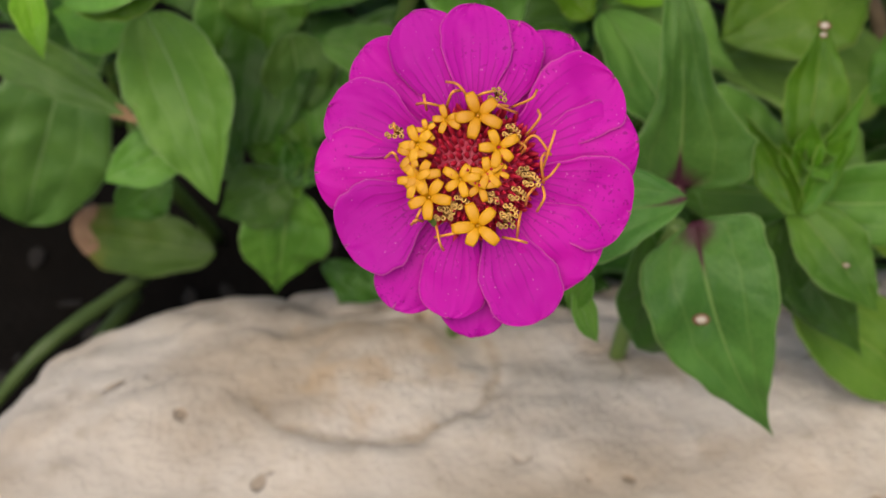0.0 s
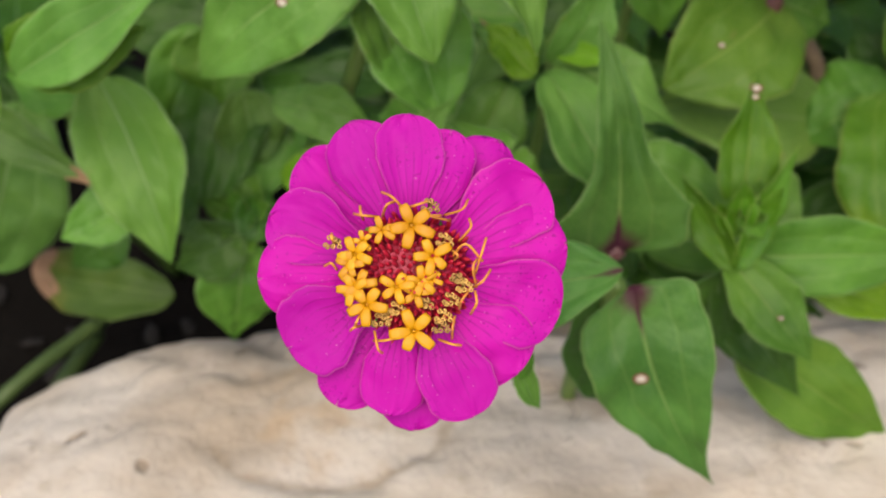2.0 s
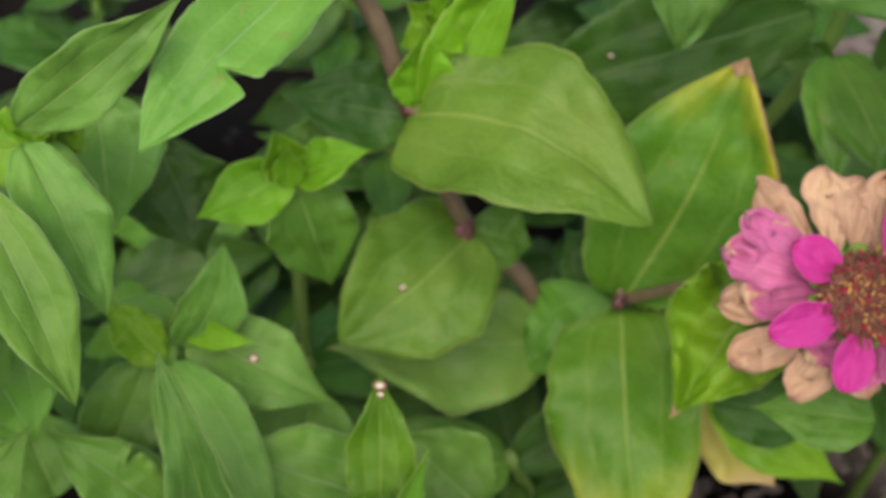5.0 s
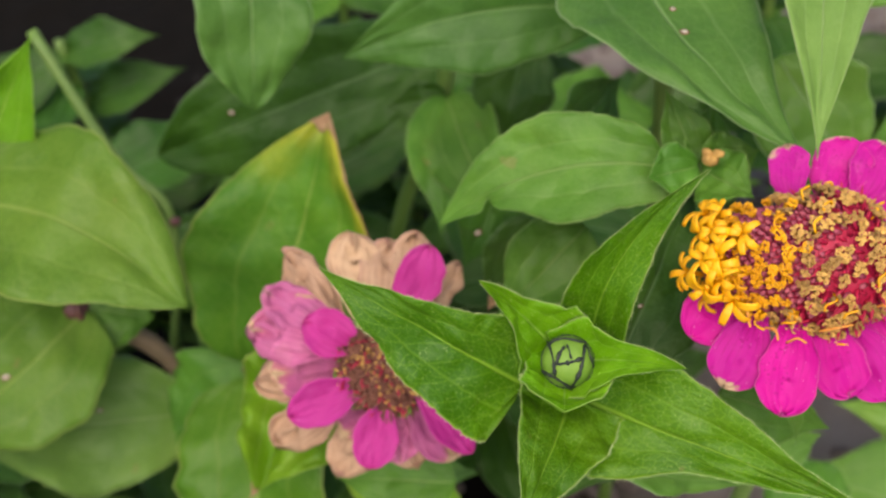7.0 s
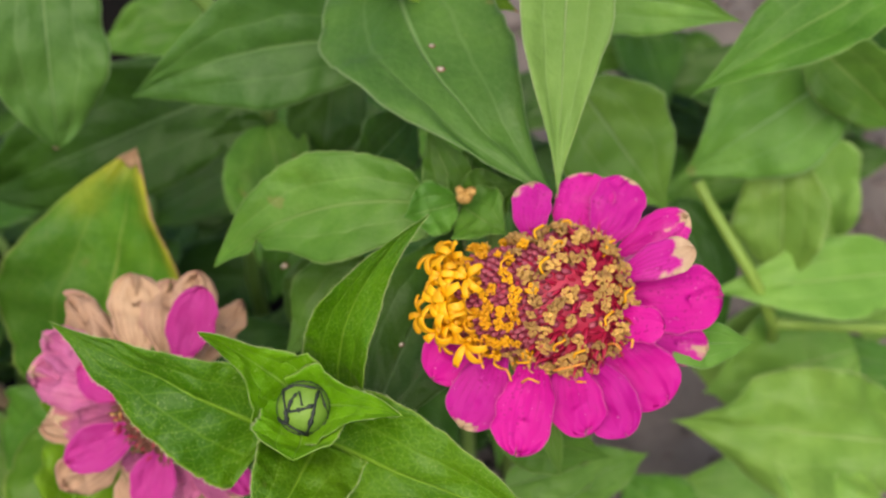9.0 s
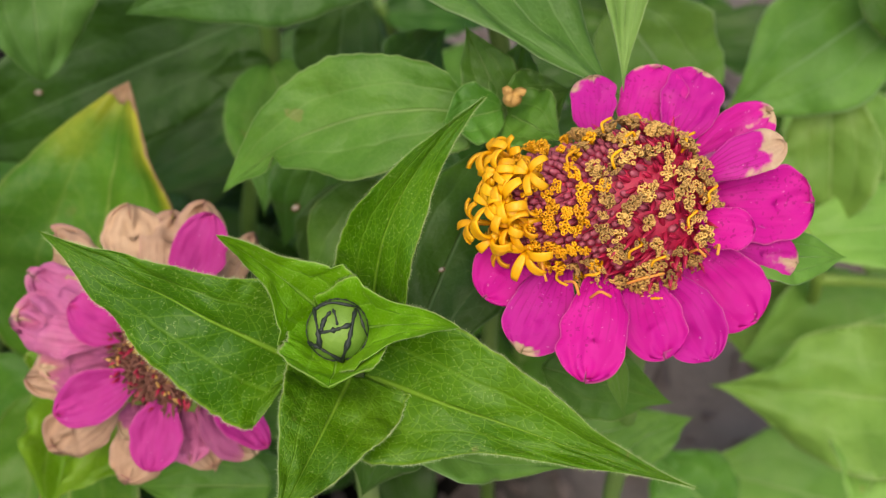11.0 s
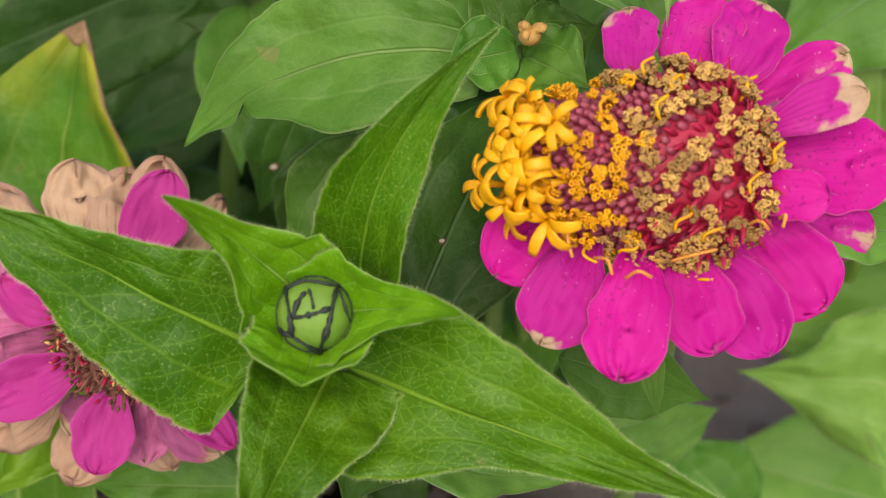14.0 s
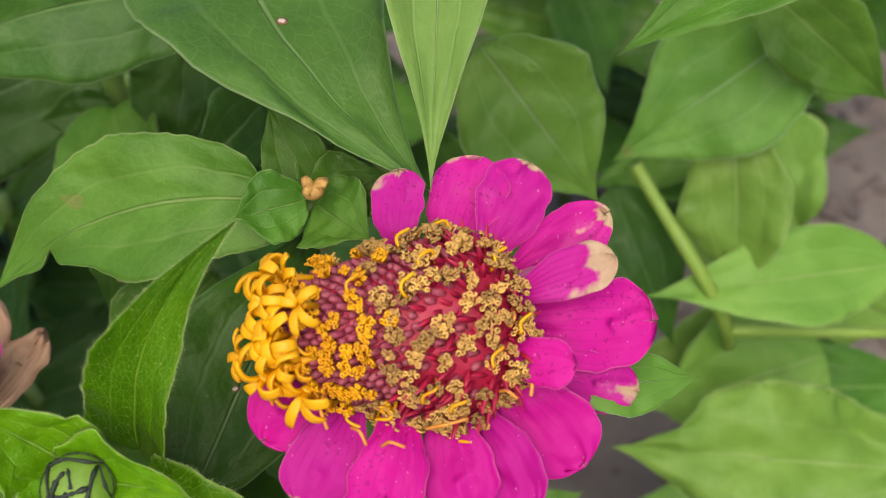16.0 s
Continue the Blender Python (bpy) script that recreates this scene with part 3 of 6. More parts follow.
def star_mesh(name, material, curl, long=0.0021, seed=0, fat=1.0):
    """A five-lobed disc floret."""
    bm = bmesh.new()
    rnd = random.Random(seed)
    tube(bm, [(0, 0, -0.004), (0, 0, -0.001), (0, 0, 0.0003)], [0.0005, 0.0006, 0.0009], 7)
    for i in range(5):
        w = 2 * math.pi * i / 5 + rnd.uniform(-0.2, 0.2) * (1 + 1.4 * (curl > 0.8))
        d = Vector((math.cos(w), math.sin(w), 0))
        pts, radii = [], []
        bend = rnd.uniform(-0.7, 0.9) if curl > 0.8 else 0.0
        ln = long * (rnd.uniform(0.85, 1.15) if curl < 0.8 else rnd.uniform(0.6, 1.15))
        q, lean = Vector((0.0005, 0, 0.0003)), 0.9 - 0.5 * (curl > 0.8)
        for j in range(8):
            s = j / 7
            pts.append(d * q.x + Vector((0, 0, q.z)))
            radii.append((0.00020 + 0.00056 * math.sin(math.pi * (0.12 + 0.66 * s))) * fat)
            w2 = lean + (curl * 1.7 + bend) * s
            q = q + Vector((math.sin(w2), 0, math.cos(w2))) * ln / 7
        strap(bm, pts, [r * 1.4 for r in radii], 0.00046 * fat, Vector((-d.y, d.x, 0)))
    me = bpy.data.meshes.new(name)
    bm.to_mesh(me)
    bm.free()
    me.materials.append(material)
    for poly in me.polygons:
        poly.use_smooth = True
    return me


def curl_mesh(name, material, seed):
    """A spent floret: a knot of tiny coiled lobes."""
    bm = bmesh.new()
    rnd = random.Random(seed)
    for i in range(8):
        w = 2 * math.pi * i / 8 + rnd.uniform(-0.4, 0.4)
        c = Vector((math.cos(w), math.sin(w), 0)) * rnd.uniform(0.0005, 0.0015) + Vector((0, 0, rnd.uniform(-0.0004, 0.0008)))
        t = rnd.uniform(0, 6)
        pts = [c + Vector((math.cos(t + s) * 0.00044, math.sin(t + s) * 0.00044, 0.0002 * s / 5)) * (1 - s * 0.05) for s in (k * 0.9 for k in range(7))]
        tube(bm, [Vector((0, 0, -0.0015))] + pts, 0.00021, 5)
    me = bpy.data.meshes.new(name)
    bm.to_mesh(me)
    bm.free()
    me.materials.append(material)
    for poly in me.polygons:
        poly.use_smooth = True
    return me


def set_piece(name, mesh, parent, m):
    """An object on a shared mesh, at the world pose m, under parent."""
    ob = new(name, mesh)
    ob.parent = parent
    loc, rot, scl = m.decompose()
    ob.location, ob.scale = loc - ORIGIN[parent.name], scl
    ob.rotation_mode = "QUATERNION"
    ob.rotation_quaternion = rot
    return ob


STAR_OPEN = [star_mesh("floret_open", AMBER_FLORET, 0.72, 0.0031, i, 0.86) for i in range(3)]
STAR_CURL = [star_mesh("floret_curled", YELLOW_FLORET, 1.1 + 0.45 * i, 0.0058, i, 0.78) for i in range(3)]
SPENT = [curl_mesh("floret_spent", TAN_FLORET, i) for i in range(5)]
SPENT_GOLD = [curl_mesh("floret_golden", YELLOW_FLORET, i + 9) for i in range(2)]


def chaff(parent, spots, material, length, radius, label, wild=0.25, blunt=0.12):
    """Pointed scales that stand between the florets, joined."""
    bm = bmesh.new()
    rnd = random.Random(len(spots))
    for p, d in spots:
        p, d = Vector(p), (Vector(d) + Vector((rnd.uniform(-1, 1), rnd.uniform(-1, 1), rnd.uniform(-1, 1))) * wild).normalized()
        ln = length * rnd.uniform(0.7, 1.3 + wild)
        tube(bm, [p - d * length * 0.4, p + d * ln * 0.5, p + d * ln], [radius * 0.9, radius, radius * blunt], 5)
    return part("chaff", bm, material, parent, label, kind="stuff")


def style(parent, pts, material=None):
    bm = bmesh.new()
    tube(bm, spline(pts, 5), 0.00030, 6)
    return part("style", bm, material or ORANGE_STYLE, parent)


def bloom_core(parent, m, radius, height, chaff_material, label):
    """The domed centre of a bloom, with pointed scales, at the pose m."""
    bm = bmesh.new()
    vs = blob(bm, (0, 0, 0), (radius, radius, height), None, 3)
    for v in vs:
        v.co.z = max(v.co.z, -height * 0.6)
        v.co += noise.noise_vector(v.co * 500) * 0.0004
    bm.transform(m)
    ob = part("bloom", bm, chaff_material, parent, label, origin=m.translation)
    spots = []
    turn = m.to_3x3()
    for i in range(240):
        r = (i / 240) ** 0.5 * radius * 1.04
        w = i * 2.39996
        z = height * math.sqrt(max(0.0, 1 - (r / radius) ** 2 * 0.92))
        spots.append((m @ Vector((r * math.cos(w), r * math.sin(w), z)), turn @ Vector((r * math.cos(w) / radius * 0.7, r * math.sin(w) / radius * 0.7, 1))))
    if chaff_material is CRIMSON:
        chaff(ob, spots, CRIMSON, 0.0026, 0.0006, "pointed crimson scales between the florets")
    else:
        chaff(ob, spots, DARK_CHAFF, 0.0019, 0.00048, "dry brown scales between the florets", 0.8)
        chaff(ob, spots[::7], TAN_FLORET, 0.0022, 0.00036, "pale dry strands between the scales", 0.9)
        chaff(ob, spots[1::3], CRIMSON, 0.0021, 0.00042, "dull red scales between the florets", 0.8)
    # green scales of the cup behind the petals
    bm = bmesh.new()
    for ring in range(3):
        for i in range(11):
            w = 2 * math.pi * (i + ring * 0.5) / 11
            r = radius * (0.95 - 0.22 * ring)
            blob(bm, (r * math.cos(w), r * math.sin(w), -0.004 - 0.003 * ring), (0.0035, 0.0035, 0.003), None, 2)
    bm.transform(m)
    part("cup", bm, BUD_GREEN, ob, "green scaly cup under the bloom")
    return ob


def cone_core(parent, base, tip, radius, label):
    """A tall thimble of spent florets, golden at its tip."""
    axis = (tip - base).normalized()
    length = (tip - base).length
    a = axis.orthogonal().normalized()
    b = axis.cross(a)

    def skin(s, w):
        taper = 1.0 - 0.55 * max(0.0, s - 0.32) / 0.68
        end = math.sqrt(max(0.0, 1 - max(0.0, (s - 0.78) / 0.23) ** 2)) if s > 0.78 else 1.0
        foot = math.sqrt(max(0.05, 1 - max(0.0, (0.30 - s) / 0.32) ** 2)) if s < 0.30 else 1.0
        d = a * math.cos(w) + b * math.sin(w)
        n = (d + axis * (0.2 + max(0.0, s - 0.6) * 2.4 - max(0.0, 0.3 - s) * 2.2)).normalized()
        return base + axis * (length * s) + d * radius * taper * end * foot, n

    bm = bmesh.new()
    rings = [[bm.verts.new(skin(s / 16, 2 * math.pi * j / 32)[0] * 1.0) for j in range(32)] for s in range(17)]
    for r0, r1 in zip(rings, rings[1:]):
        for j in range(32):
            bm.faces.new((r0[j], r0[(j + 1) % 32], r1[(j + 1) % 32], r1[j]))
    bm.faces.new(rings[0][::-1])
    bm.faces.new(rings[-1])
    ob = part("bloom", bm, CRIMSON, parent, label, origin=base)
    rnd = random.Random(3)
    low, high = [], []
    for i in range(900):
        s = 0.01 + 0.98 * i / 900
        p, n = skin(s, i * 2.39996)
        lean = (n * 0.75 + axis * (0.9 if s > 0.25 else 0.3)).normalized()
        (low if s < 0.40 + rnd.uniform(-0.2, 0.2) else high).append((p - n * 0.0002, lean))
    chaff(ob, low, CRIMSON, 0.0034, 0.00056, "crimson pointed scales of the cone", 0.45)
    chaff(ob, high, MAUVE, 0.0019, 0.00080, "mauve blunt scales of the cone", 0.15, 0.6)
    for i in range(500):
        s = 0.03 + 0.95 * (i / 500) ** 1.02
        p, n = skin(s, i * 2.39996 + rnd.uniform(0.2, 0.7))
        if n.z - n.y < -0.15 or (s > 0.8 and i % 4 == 1):
            continue
        lean = (n + axis * 0.30 + Vector((rnd.uniform(-1, 1), rnd.uniform(-1, 1), rnd.uniform(-1, 1))) * 0.30).normalized()
        m = frame_of(p + lean * rnd.uniform(0.0022, 0.0038), lean, (rnd.uniform(-1, 1), 0.3, rnd.uniform(-1, 1)))
        if s > 0.82 + rnd.uniform(-0.06, 0.06):
            if i % 5 not in (0, 2):
                set_piece("floret", SPENT_GOLD[i % 2], ob, m)
                continue
            k = rnd.uniform(1.0, 1.3)
            lean = (n * 0.5 + axis * 0.8 + Vector((rnd.uniform(-1, 1), rnd.uniform(-1, 1), rnd.uniform(-1, 1))) * 0.45).normalized()
            m = frame_of(p + lean * rnd.uniform(0.0018, 0.0046), lean, (rnd.uniform(-1, 1), 0.3, rnd.uniform(-1, 1)))
            set_piece("floret", STAR_CURL[i % 3], ob, m @ Matrix.Translation((0, 0, 0.002)) @ Matrix.Diagonal((k, k, k, 1)))
        else:
            k = rnd.uniform(0.7, 1.15)
            if rnd.random() < 0.20:
                continue
            set_piece("floret", SPENT_GOLD[i % 2] if s > 0.66 + rnd.uniform(-0.14, 0.14) else SPENT[i % 5], ob, m @ Matrix.Diagonal((k, k, k, 1)))
        if i % 10 == 5 and s < 0.88:
            e = p + lean * 0.004
            side = lean.orthogonal().normalized() * rnd.choice((-1, 1))
            style(ob, [p + lean * 0.001, e, e + side * 0.0018 + axis * 0.001, e + side * 0.0036], YELLOW_FLORET)
    return ob


def closed_bud(parent, at, facing, radius):
    """A ball of overlapping green scales with black margins."""
    f = frame_of(at, facing, (0.15, 0.68, 0.71))
    bm = bmesh.new()
    for v in blob(bm, (0, 0, 0), (radius * 0.96, radius * 0.96, radius), None, 4):
        v.co += v.co * 0.03 * noise.noise(v.co * 300)
    bm.transform(f)
    ob = part("bud", bm, BUD_GREEN, parent, "tight green bud with black scale margins", origin=at)

    def margin(pts, thick):
        flat = spline([(x, y, 0) for x, y in pts], 6)
        line = []
        for q in flat:
            r = min(0.995, math.hypot(q.x, q.y))
            k = r / max(1e-6, math.hypot(q.x, q.y))
            line.append(f @ Vector((q.x * k * radius, q.y * k * radius, radius * 1.03 * math.sqrt(1 - r * r) + 0.0001)))
        bm = bmesh.new()
        tube(bm, line, [radius * thick * (0.45 + 1.6 * abs(noise.noise(p * 1900))) for p in line], 6)
        return part("scale_margin", bm, BUD_EDGE, ob, "black margin of a bud scale")

    margin([(math.cos(w / 10 * math.pi) * 0.97, math.sin(w / 10 * math.pi) * 0.97) for w in range(21)], 0.022)
    margin([(-0.74, 0.69), (-0.60, 0.10), (-0.49, -0.62)], 0.072)
    margin([(-0.97, -0.36), (-0.49, -0.60), (0.14, -0.98)], 0.072)
    margin([(0.14, -0.98), (0.40, -0.30), (0.58, 0.62)], 0.075)
    margin([(-0.52, -0.12), (0.0, -0.02), (0.46, 0.14)], 0.075)
    margin([(-0.48, -0.08), (-0.36, 0.30), (-0.18, 0.55)], 0.072)
    margin([(-0.10, 0.62), (-0.02, 0.40), (0.04, 0.12)], 0.05)
    margin([(0.50, 0.20), (0.62, 0.65), (0.92, -0.18)], 0.05)
    margin([(-0.74, 0.62), (-0.20, 0.84), (0.69, 0.69)], 0.05)
    return ob


# ---- ground and stones ----
def ground():
    bm = bmesh.new()
    n = 150
    edge = [-300.0, -30.0, -4.0]
    xs = edge + [-0.7 + 2.2 * i / n for i in range(n + 1)] + [4.0, 30.0, 300.0]
    ys = edge + [-0.4 + 2.0 * i / n for i in range(n + 1)] + [4.0, 30.0, 300.0]
    g = [[bm.verts.new((x, y, 0.016 * noise.noise((x * 9, y * 9, 0)) + 0.006 * noise.noise((x * 40, y * 40, 3)) if abs(x) < 3 and abs(y) < 3 else 0.0)) for x in xs] for y in ys]
    for r0, r1 in zip(g, g[1:]):
        for i in range(len(xs) - 1):
            bm.faces.new((r0[i], r0[i + 1], r1[i + 1], r1[i]))
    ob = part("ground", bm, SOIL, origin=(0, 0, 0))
    return tagged(ob, "dark crumbly garden soil under the flowers", "soil", kind="structure")


def stone(at, size, turn, seed, label):
    bm = bmesh.new()
    vs = bmesh.ops.create_icosphere(bm, subdivisions=7, radius=1.0)["verts"]
    rot = Matrix.Rotation(radians(turn), 3, "Z")
    off = Vector((seed * 7.3, seed * 3.1, seed))
    for v in vs:
        d = v.co.normalized()
        r = (abs(d.x) ** 2.7 + abs(d.y) ** 2.7 + abs(d.z) ** 2.7) ** (-1 / 2.7)
        p = rot @ Vector((d.x * r * size[0], d.y * r * size[1], d.z * r * size[2])) + Vector(at)
        out = rot @ d
        wing = min(1.0, max(0.0, (p.x - 0.27) / 0.12)) if seed < 2 else 0.0
        p += Vector((0, 0.022 * max(0.0, d.y), 0.010 * max(0.0, d.z))) * wing * wing * (3 - 2 * wing)
        f = 0.012 * noise.noise(p * 8 + off) + 0.006 * noise.noise(p * 22 + off) + 0.0034 * abs(noise.noise(p * 50 + off)) + 0.0040 * abs(noise.noise(Vector((p.x * 26, p.y * 60, p.z * 40)) + off)) * min(1.0, max(0.0, (p.y - 0.38) / 0.05)) + 0.0014 * noise.noise(p * 130 + off) + 0.0006 * noise.noise(p * 300 + off)
        # flaked ledges near the far edge, and a shell-shaped scar
        f -= 0.0075 * max(0.0, math.sin(p.y * 250 + p.x * 40 + 7 * noise.noise(p * 18))) ** 3 * min(1.0, max(0.0, (p.y - 0.40) / 0.03)) * max(0.0, noise.noise(p * 14 + off) + 0.4)
        q = Vector(((p.x - 0.103) / 0.048, (p.y - 0.392) / 0.040))
        wob = q.length + 0.10 * noise.noise(p * 45) + 0.05 * noise.noise(p * 120)
        step = min(1.0, max(0.0, (1.03 - wob) / 0.10))
        lip = min(1.0, max(0.0, 0.45 + 0.55 * (0.6 * q.x - 0.8 * q.y) / max(0.2, q.length)))
        f -= 0.0050 * step * (0.75 - 0.25 * q.y) * (0.35 + 0.65 * lip) + 0.0026 * lip * math.exp(-((wob - 1.0) / 0.035) ** 2)
        f += 0.0042 * (1 - lip) * (0.6 - 2.2 * abs(noise.noise(p * 42 + off))) * math.exp(-((wob - 1.0) / 0.28) ** 2)
        v.co = p + out * f
    return tagged(part("border_stone", bm, STONE, origin=at), label, "stone", "stones along the bed")


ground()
stone((0.240, 0.262, 0.02), (0.335, 0.235, 0.094), 0.5, 1.0, "rounded pale limestone edging the flower bed")
stone((0.800, 0.270, 0.0), (0.215, 0.190, 0.085), -3, 2.4, "cream limestone edging the flower bed")


def chips(name, count, x0, x1, y0, y1, seed, material, label):
    bm = bmesh.new()
    rnd = random.Random(seed)
    for i in range(count):
        x, y = rnd.uniform(x0, x1), rnd.uniform(y0, y1)
        z = 0.016 * noise.noise((x * 9, y * 9, 0)) + 0.006 * noise.noise((x * 40, y * 40, 3))
        turn = Euler((rnd.uniform(-0.5, 0.5), rnd.uniform(-0.5, 0.5), rnd.uniform(0, 6))).to_matrix().to_4x4()
        s = rnd.uniform(0.4, 1.5)
        vs = blob(bm, (x, y, z + 0.001), (0.008 * s, 0.004 * s, 0.002 * s), turn, 1)
        for v in vs:
            v.co += noise.noise_vector(v.co * 300) * 0.0014 * s
    ob = part(name, bm, material, origin=((x0 + x1) / 2, (y0 + y1) / 2, 0), kind="stuff", smooth=False)
    return tagged(ob, label, "mulch")


chips("mulch", 260, -0.25, 0.42, 0.42, 1.0, 5, SHADED_CHIP, "dark bark mulch between the stems, bed shade in its colour")
chips("mulch", 1500, 0.40, 1.0, 0.36, 1.0, 6, CHIP, "grey-brown bark mulch at the edge of the bed")

# ---- blooms: places and facings ----
FADED_HEAD = (0.3835, 0.4215, 0.2780)
RAGGED_HEAD = (0.4960, 0.3985, 0.3110)
BUD_BASE = (0.4285, 0.3880, 0.3080)
BUD_AT = Vector((0.4272, 0.3825, 0.3156))

# ---- plants ----
# the plant with a dark purple joint, beside the magenta bloom
p = plant("zinnia_plant", (0.205, 0.43), "leafy green zinnia shoot with a purple joint behind the stone")
stem(p, [(0.205, 0.43, 0.0), (0.200, 0.400, 0.12), (0.2018, 0.3660, 0.2090)], 0.0035, STEM)
joint(p, (0.2004, 0.3705, 0.2188), 0.0042)
leaf(p, (0.1954, 0.3749, 0.1999), (0.2213, 0.3776, 0.1240), (0.33, -0.94, 0.08), 0.0388, 0.08, 0.00, 8, 0.38, DARK_SHADED)
leaf(p, (0.1953, 0.3371, 0.2461), (0.1420, 0.3427, 0.2303), (-0.05, -0.58, 0.81), 0.0281, 0.04, -0.04, 10, 0.52, PURPLED, clasp=0.08, acum=0.9, wave=0.08)
leaf(p, (0.2023, 0.3494, 0.2264), (0.2353, 0.3205, 0.1632), (0.04, -0.92, 0.40), 0.0401, 0.07, 0.06, 14, 0.20, PURPLED, spots=((0.36, 0.24, 0.0024),), clasp=0.85, acum=1.5, wave=0.07)
leaf(p, (0.2004, 0.3716, 0.2185), (0.1890, 0.4020, 0.2861), (0.08, -0.91, 0.41), 0.0430, 0.08, 0.03, 24, 0.22, PURPLED, clasp=0.85, wave=0.07, neck=0.42)
# the shoot with a spotted tip
p = plant("zinnia_plant", (0.255, 0.44), "small bright zinnia shoot with a spotted leaf tip")
stem(p, [(0.255, 0.44, 0.0), (0.252, 0.415, 0.12), (0.2431, 0.3813, 0.2084)], 0.0028, STEM)
leaf(p, (0.2470, 0.3882, 0.2013), (0.3225, 0.3898, 0.2064), (-0.02, -0.81, 0.59), 0.0283, 0.06, 0.00, 18, 0.30, GREEN)
leaf(p, (0.2567, 0.3932, 0.1537), (0.3294, 0.3788, 0.1054), (0.20, -0.81, 0.55), 0.0357, 0.06, 0.00, 12, 0.36, BROAD, clasp=0.4, acum=1.6)
leaf(p, (0.2437, 0.3875, 0.1963), (0.2647, 0.3846, 0.1453), (0.24, -0.96, 0.15), 0.0288, 0.08, 0.00, 10, 0.38, DARK_SHADED)
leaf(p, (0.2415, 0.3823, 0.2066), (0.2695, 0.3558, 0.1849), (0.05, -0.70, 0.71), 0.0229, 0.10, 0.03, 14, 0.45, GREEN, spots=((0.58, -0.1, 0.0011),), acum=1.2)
leaf(p, (0.2462, 0.3905, 0.1796), (0.2785, 0.3703, 0.1461), (0.06, -0.83, 0.56), 0.0218, 0.08, 0.00, 10, 0.38, DARK_SHADED)
leaf(p, (0.2415, 0.3844, 0.1974), (0.2426, 0.3894, 0.1490), (-0.16, -0.98, -0.11), 0.0287, 0.10, 0.00, 10, 0.38, DARK_SHADED)
leaf(p, (0.2448, 0.3907, 0.2178), (0.2460, 0.4177, 0.2570), (-0.13, -0.82, 0.56), 0.0207, -0.05, 0.00, 14, 0.42, BRIGHT, spots=((0.90, 0.05, 0.0020), (0.84, 0.1, 0.0014)))
leaf(p, (0.2428, 0.3766, 0.2067), (0.2596, 0.3986, 0.2431), (0.33, -0.87, 0.37), 0.0132, -0.04, 0.00, 24, 0.38, BRIGHT)
leaf(p, (0.2419, 0.3767, 0.2066), (0.2214, 0.3935, 0.2335), (-0.41, -0.88, 0.23), 0.0132, -0.06, 0.00, 24, 0.38, BRIGHT)
leaf(p, (0.2426, 0.3838, 0.2165), (0.2406, 0.3871, 0.2379), (-0.07, -0.99, 0.15), 0.0107, -0.10, 0.00, 26, 0.38, BRIGHT)
leaf(p, (0.2417, 0.3832, 0.2158), (0.2331, 0.3858, 0.2293), (0.25, -0.91, 0.34), 0.0076, -0.10, 0.00, 26, 0.38, BRIGHT)
leaf(p, (0.2460, 0.3824, 0.2167), (0.2541, 0.3867, 0.2353), (-0.37, -0.86, 0.36), 0.0079, -0.12, 0.00, 26, 0.38, BRIGHT)
rosette(p, (0.2452, 0.3861, 0.2245), (-0.1, -0.55, 0.8), 0.0125, 9, GREEN)
leaf(p, (0.2735, 0.3933, 0.1862), (0.3208, 0.3936, 0.1670), (0.29, -0.66, 0.69), 0.0183, 0.08, 0.00, 12, 0.38, YELLOWISH)
# the tall woody-stemmed plant
p = plant("zinnia_plant", (0.285, 0.54), "tall zinnia with a brown stem and broad lime leaves")
stem(p, [(0.285, 0.540, 0.0), (0.3076, 0.5141, 0.1705), (0.2792, 0.5163, 0.2208), (0.2590, 0.5085, 0.2816), (0.2476, 0.5090, 0.3194), (0.2340, 0.5065, 0.3422)], 0.0036, BROWN_STEM)
joint(p, (0.2595, 0.5056, 0.2843), 0.006)
joint(p, (0.2348, 0.5013, 0.3440), 0.006)
joint(p, (0.2780, 0.5121, 0.2236), 0.006)
leaf(p, (0.3107, 0.5013, 0.1716), (0.2244, 0.4926, 0.1832), (0.16, -0.63, 0.76), 0.0532, 0.05, 0.00, 8, 0.45, DULL, spots=((0.40, 0.18, 0.0010),), brown=0.03)
leaf(p, (0.2811, 0.5139, 0.2227), (0.2306, 0.4763, 0.2051), (0.17, -0.59, 0.79), 0.0544, 0.08, -0.04, 12, 0.45, BROAD, spots=((0.55, 0.10, 0.0017),), wave=0.06, acum=0.85, clasp=0.5)
leaf(p, (0.2802, 0.5148, 0.2222), (0.3038, 0.5132, 0.2133), (0.19, -0.75, 0.64), 0.0261, 0.08, 0.00, 10, 0.50, GREEN)
leaf(p, (0.2593, 0.5073, 0.2802), (0.2152, 0.5102, 0.2893), (0.08, -0.78, 0.62), 0.0303, 0.05, 0.00, 10, 0.38, DARK_SHADED)
leaf(p, (0.2576, 0.5027, 0.2840), (0.3306, 0.4528, 0.2779), (-0.28, -0.51, 0.81), 0.0557, 0.10, -0.10, 8, 0.36, BROAD, clasp=0.6, acum=0.80, wave=0.06)
leaf(p, (0.2353, 0.4995, 0.3436), (0.1846, 0.4440, 0.3191), (0.21, -0.55, 0.81), 0.0281, 0.05, 0.02, 16, 0.55, PALE, spots=((0.16, 0.1, 0.0010),), notch=(0.60, -1, 0.75), clasp=0.6, acum=0.95, wave=0.06)
rosette(p, (0.2700, 0.5153, 0.3129), (-0.1, -0.55, 0.8), 0.018, 10, LIME)
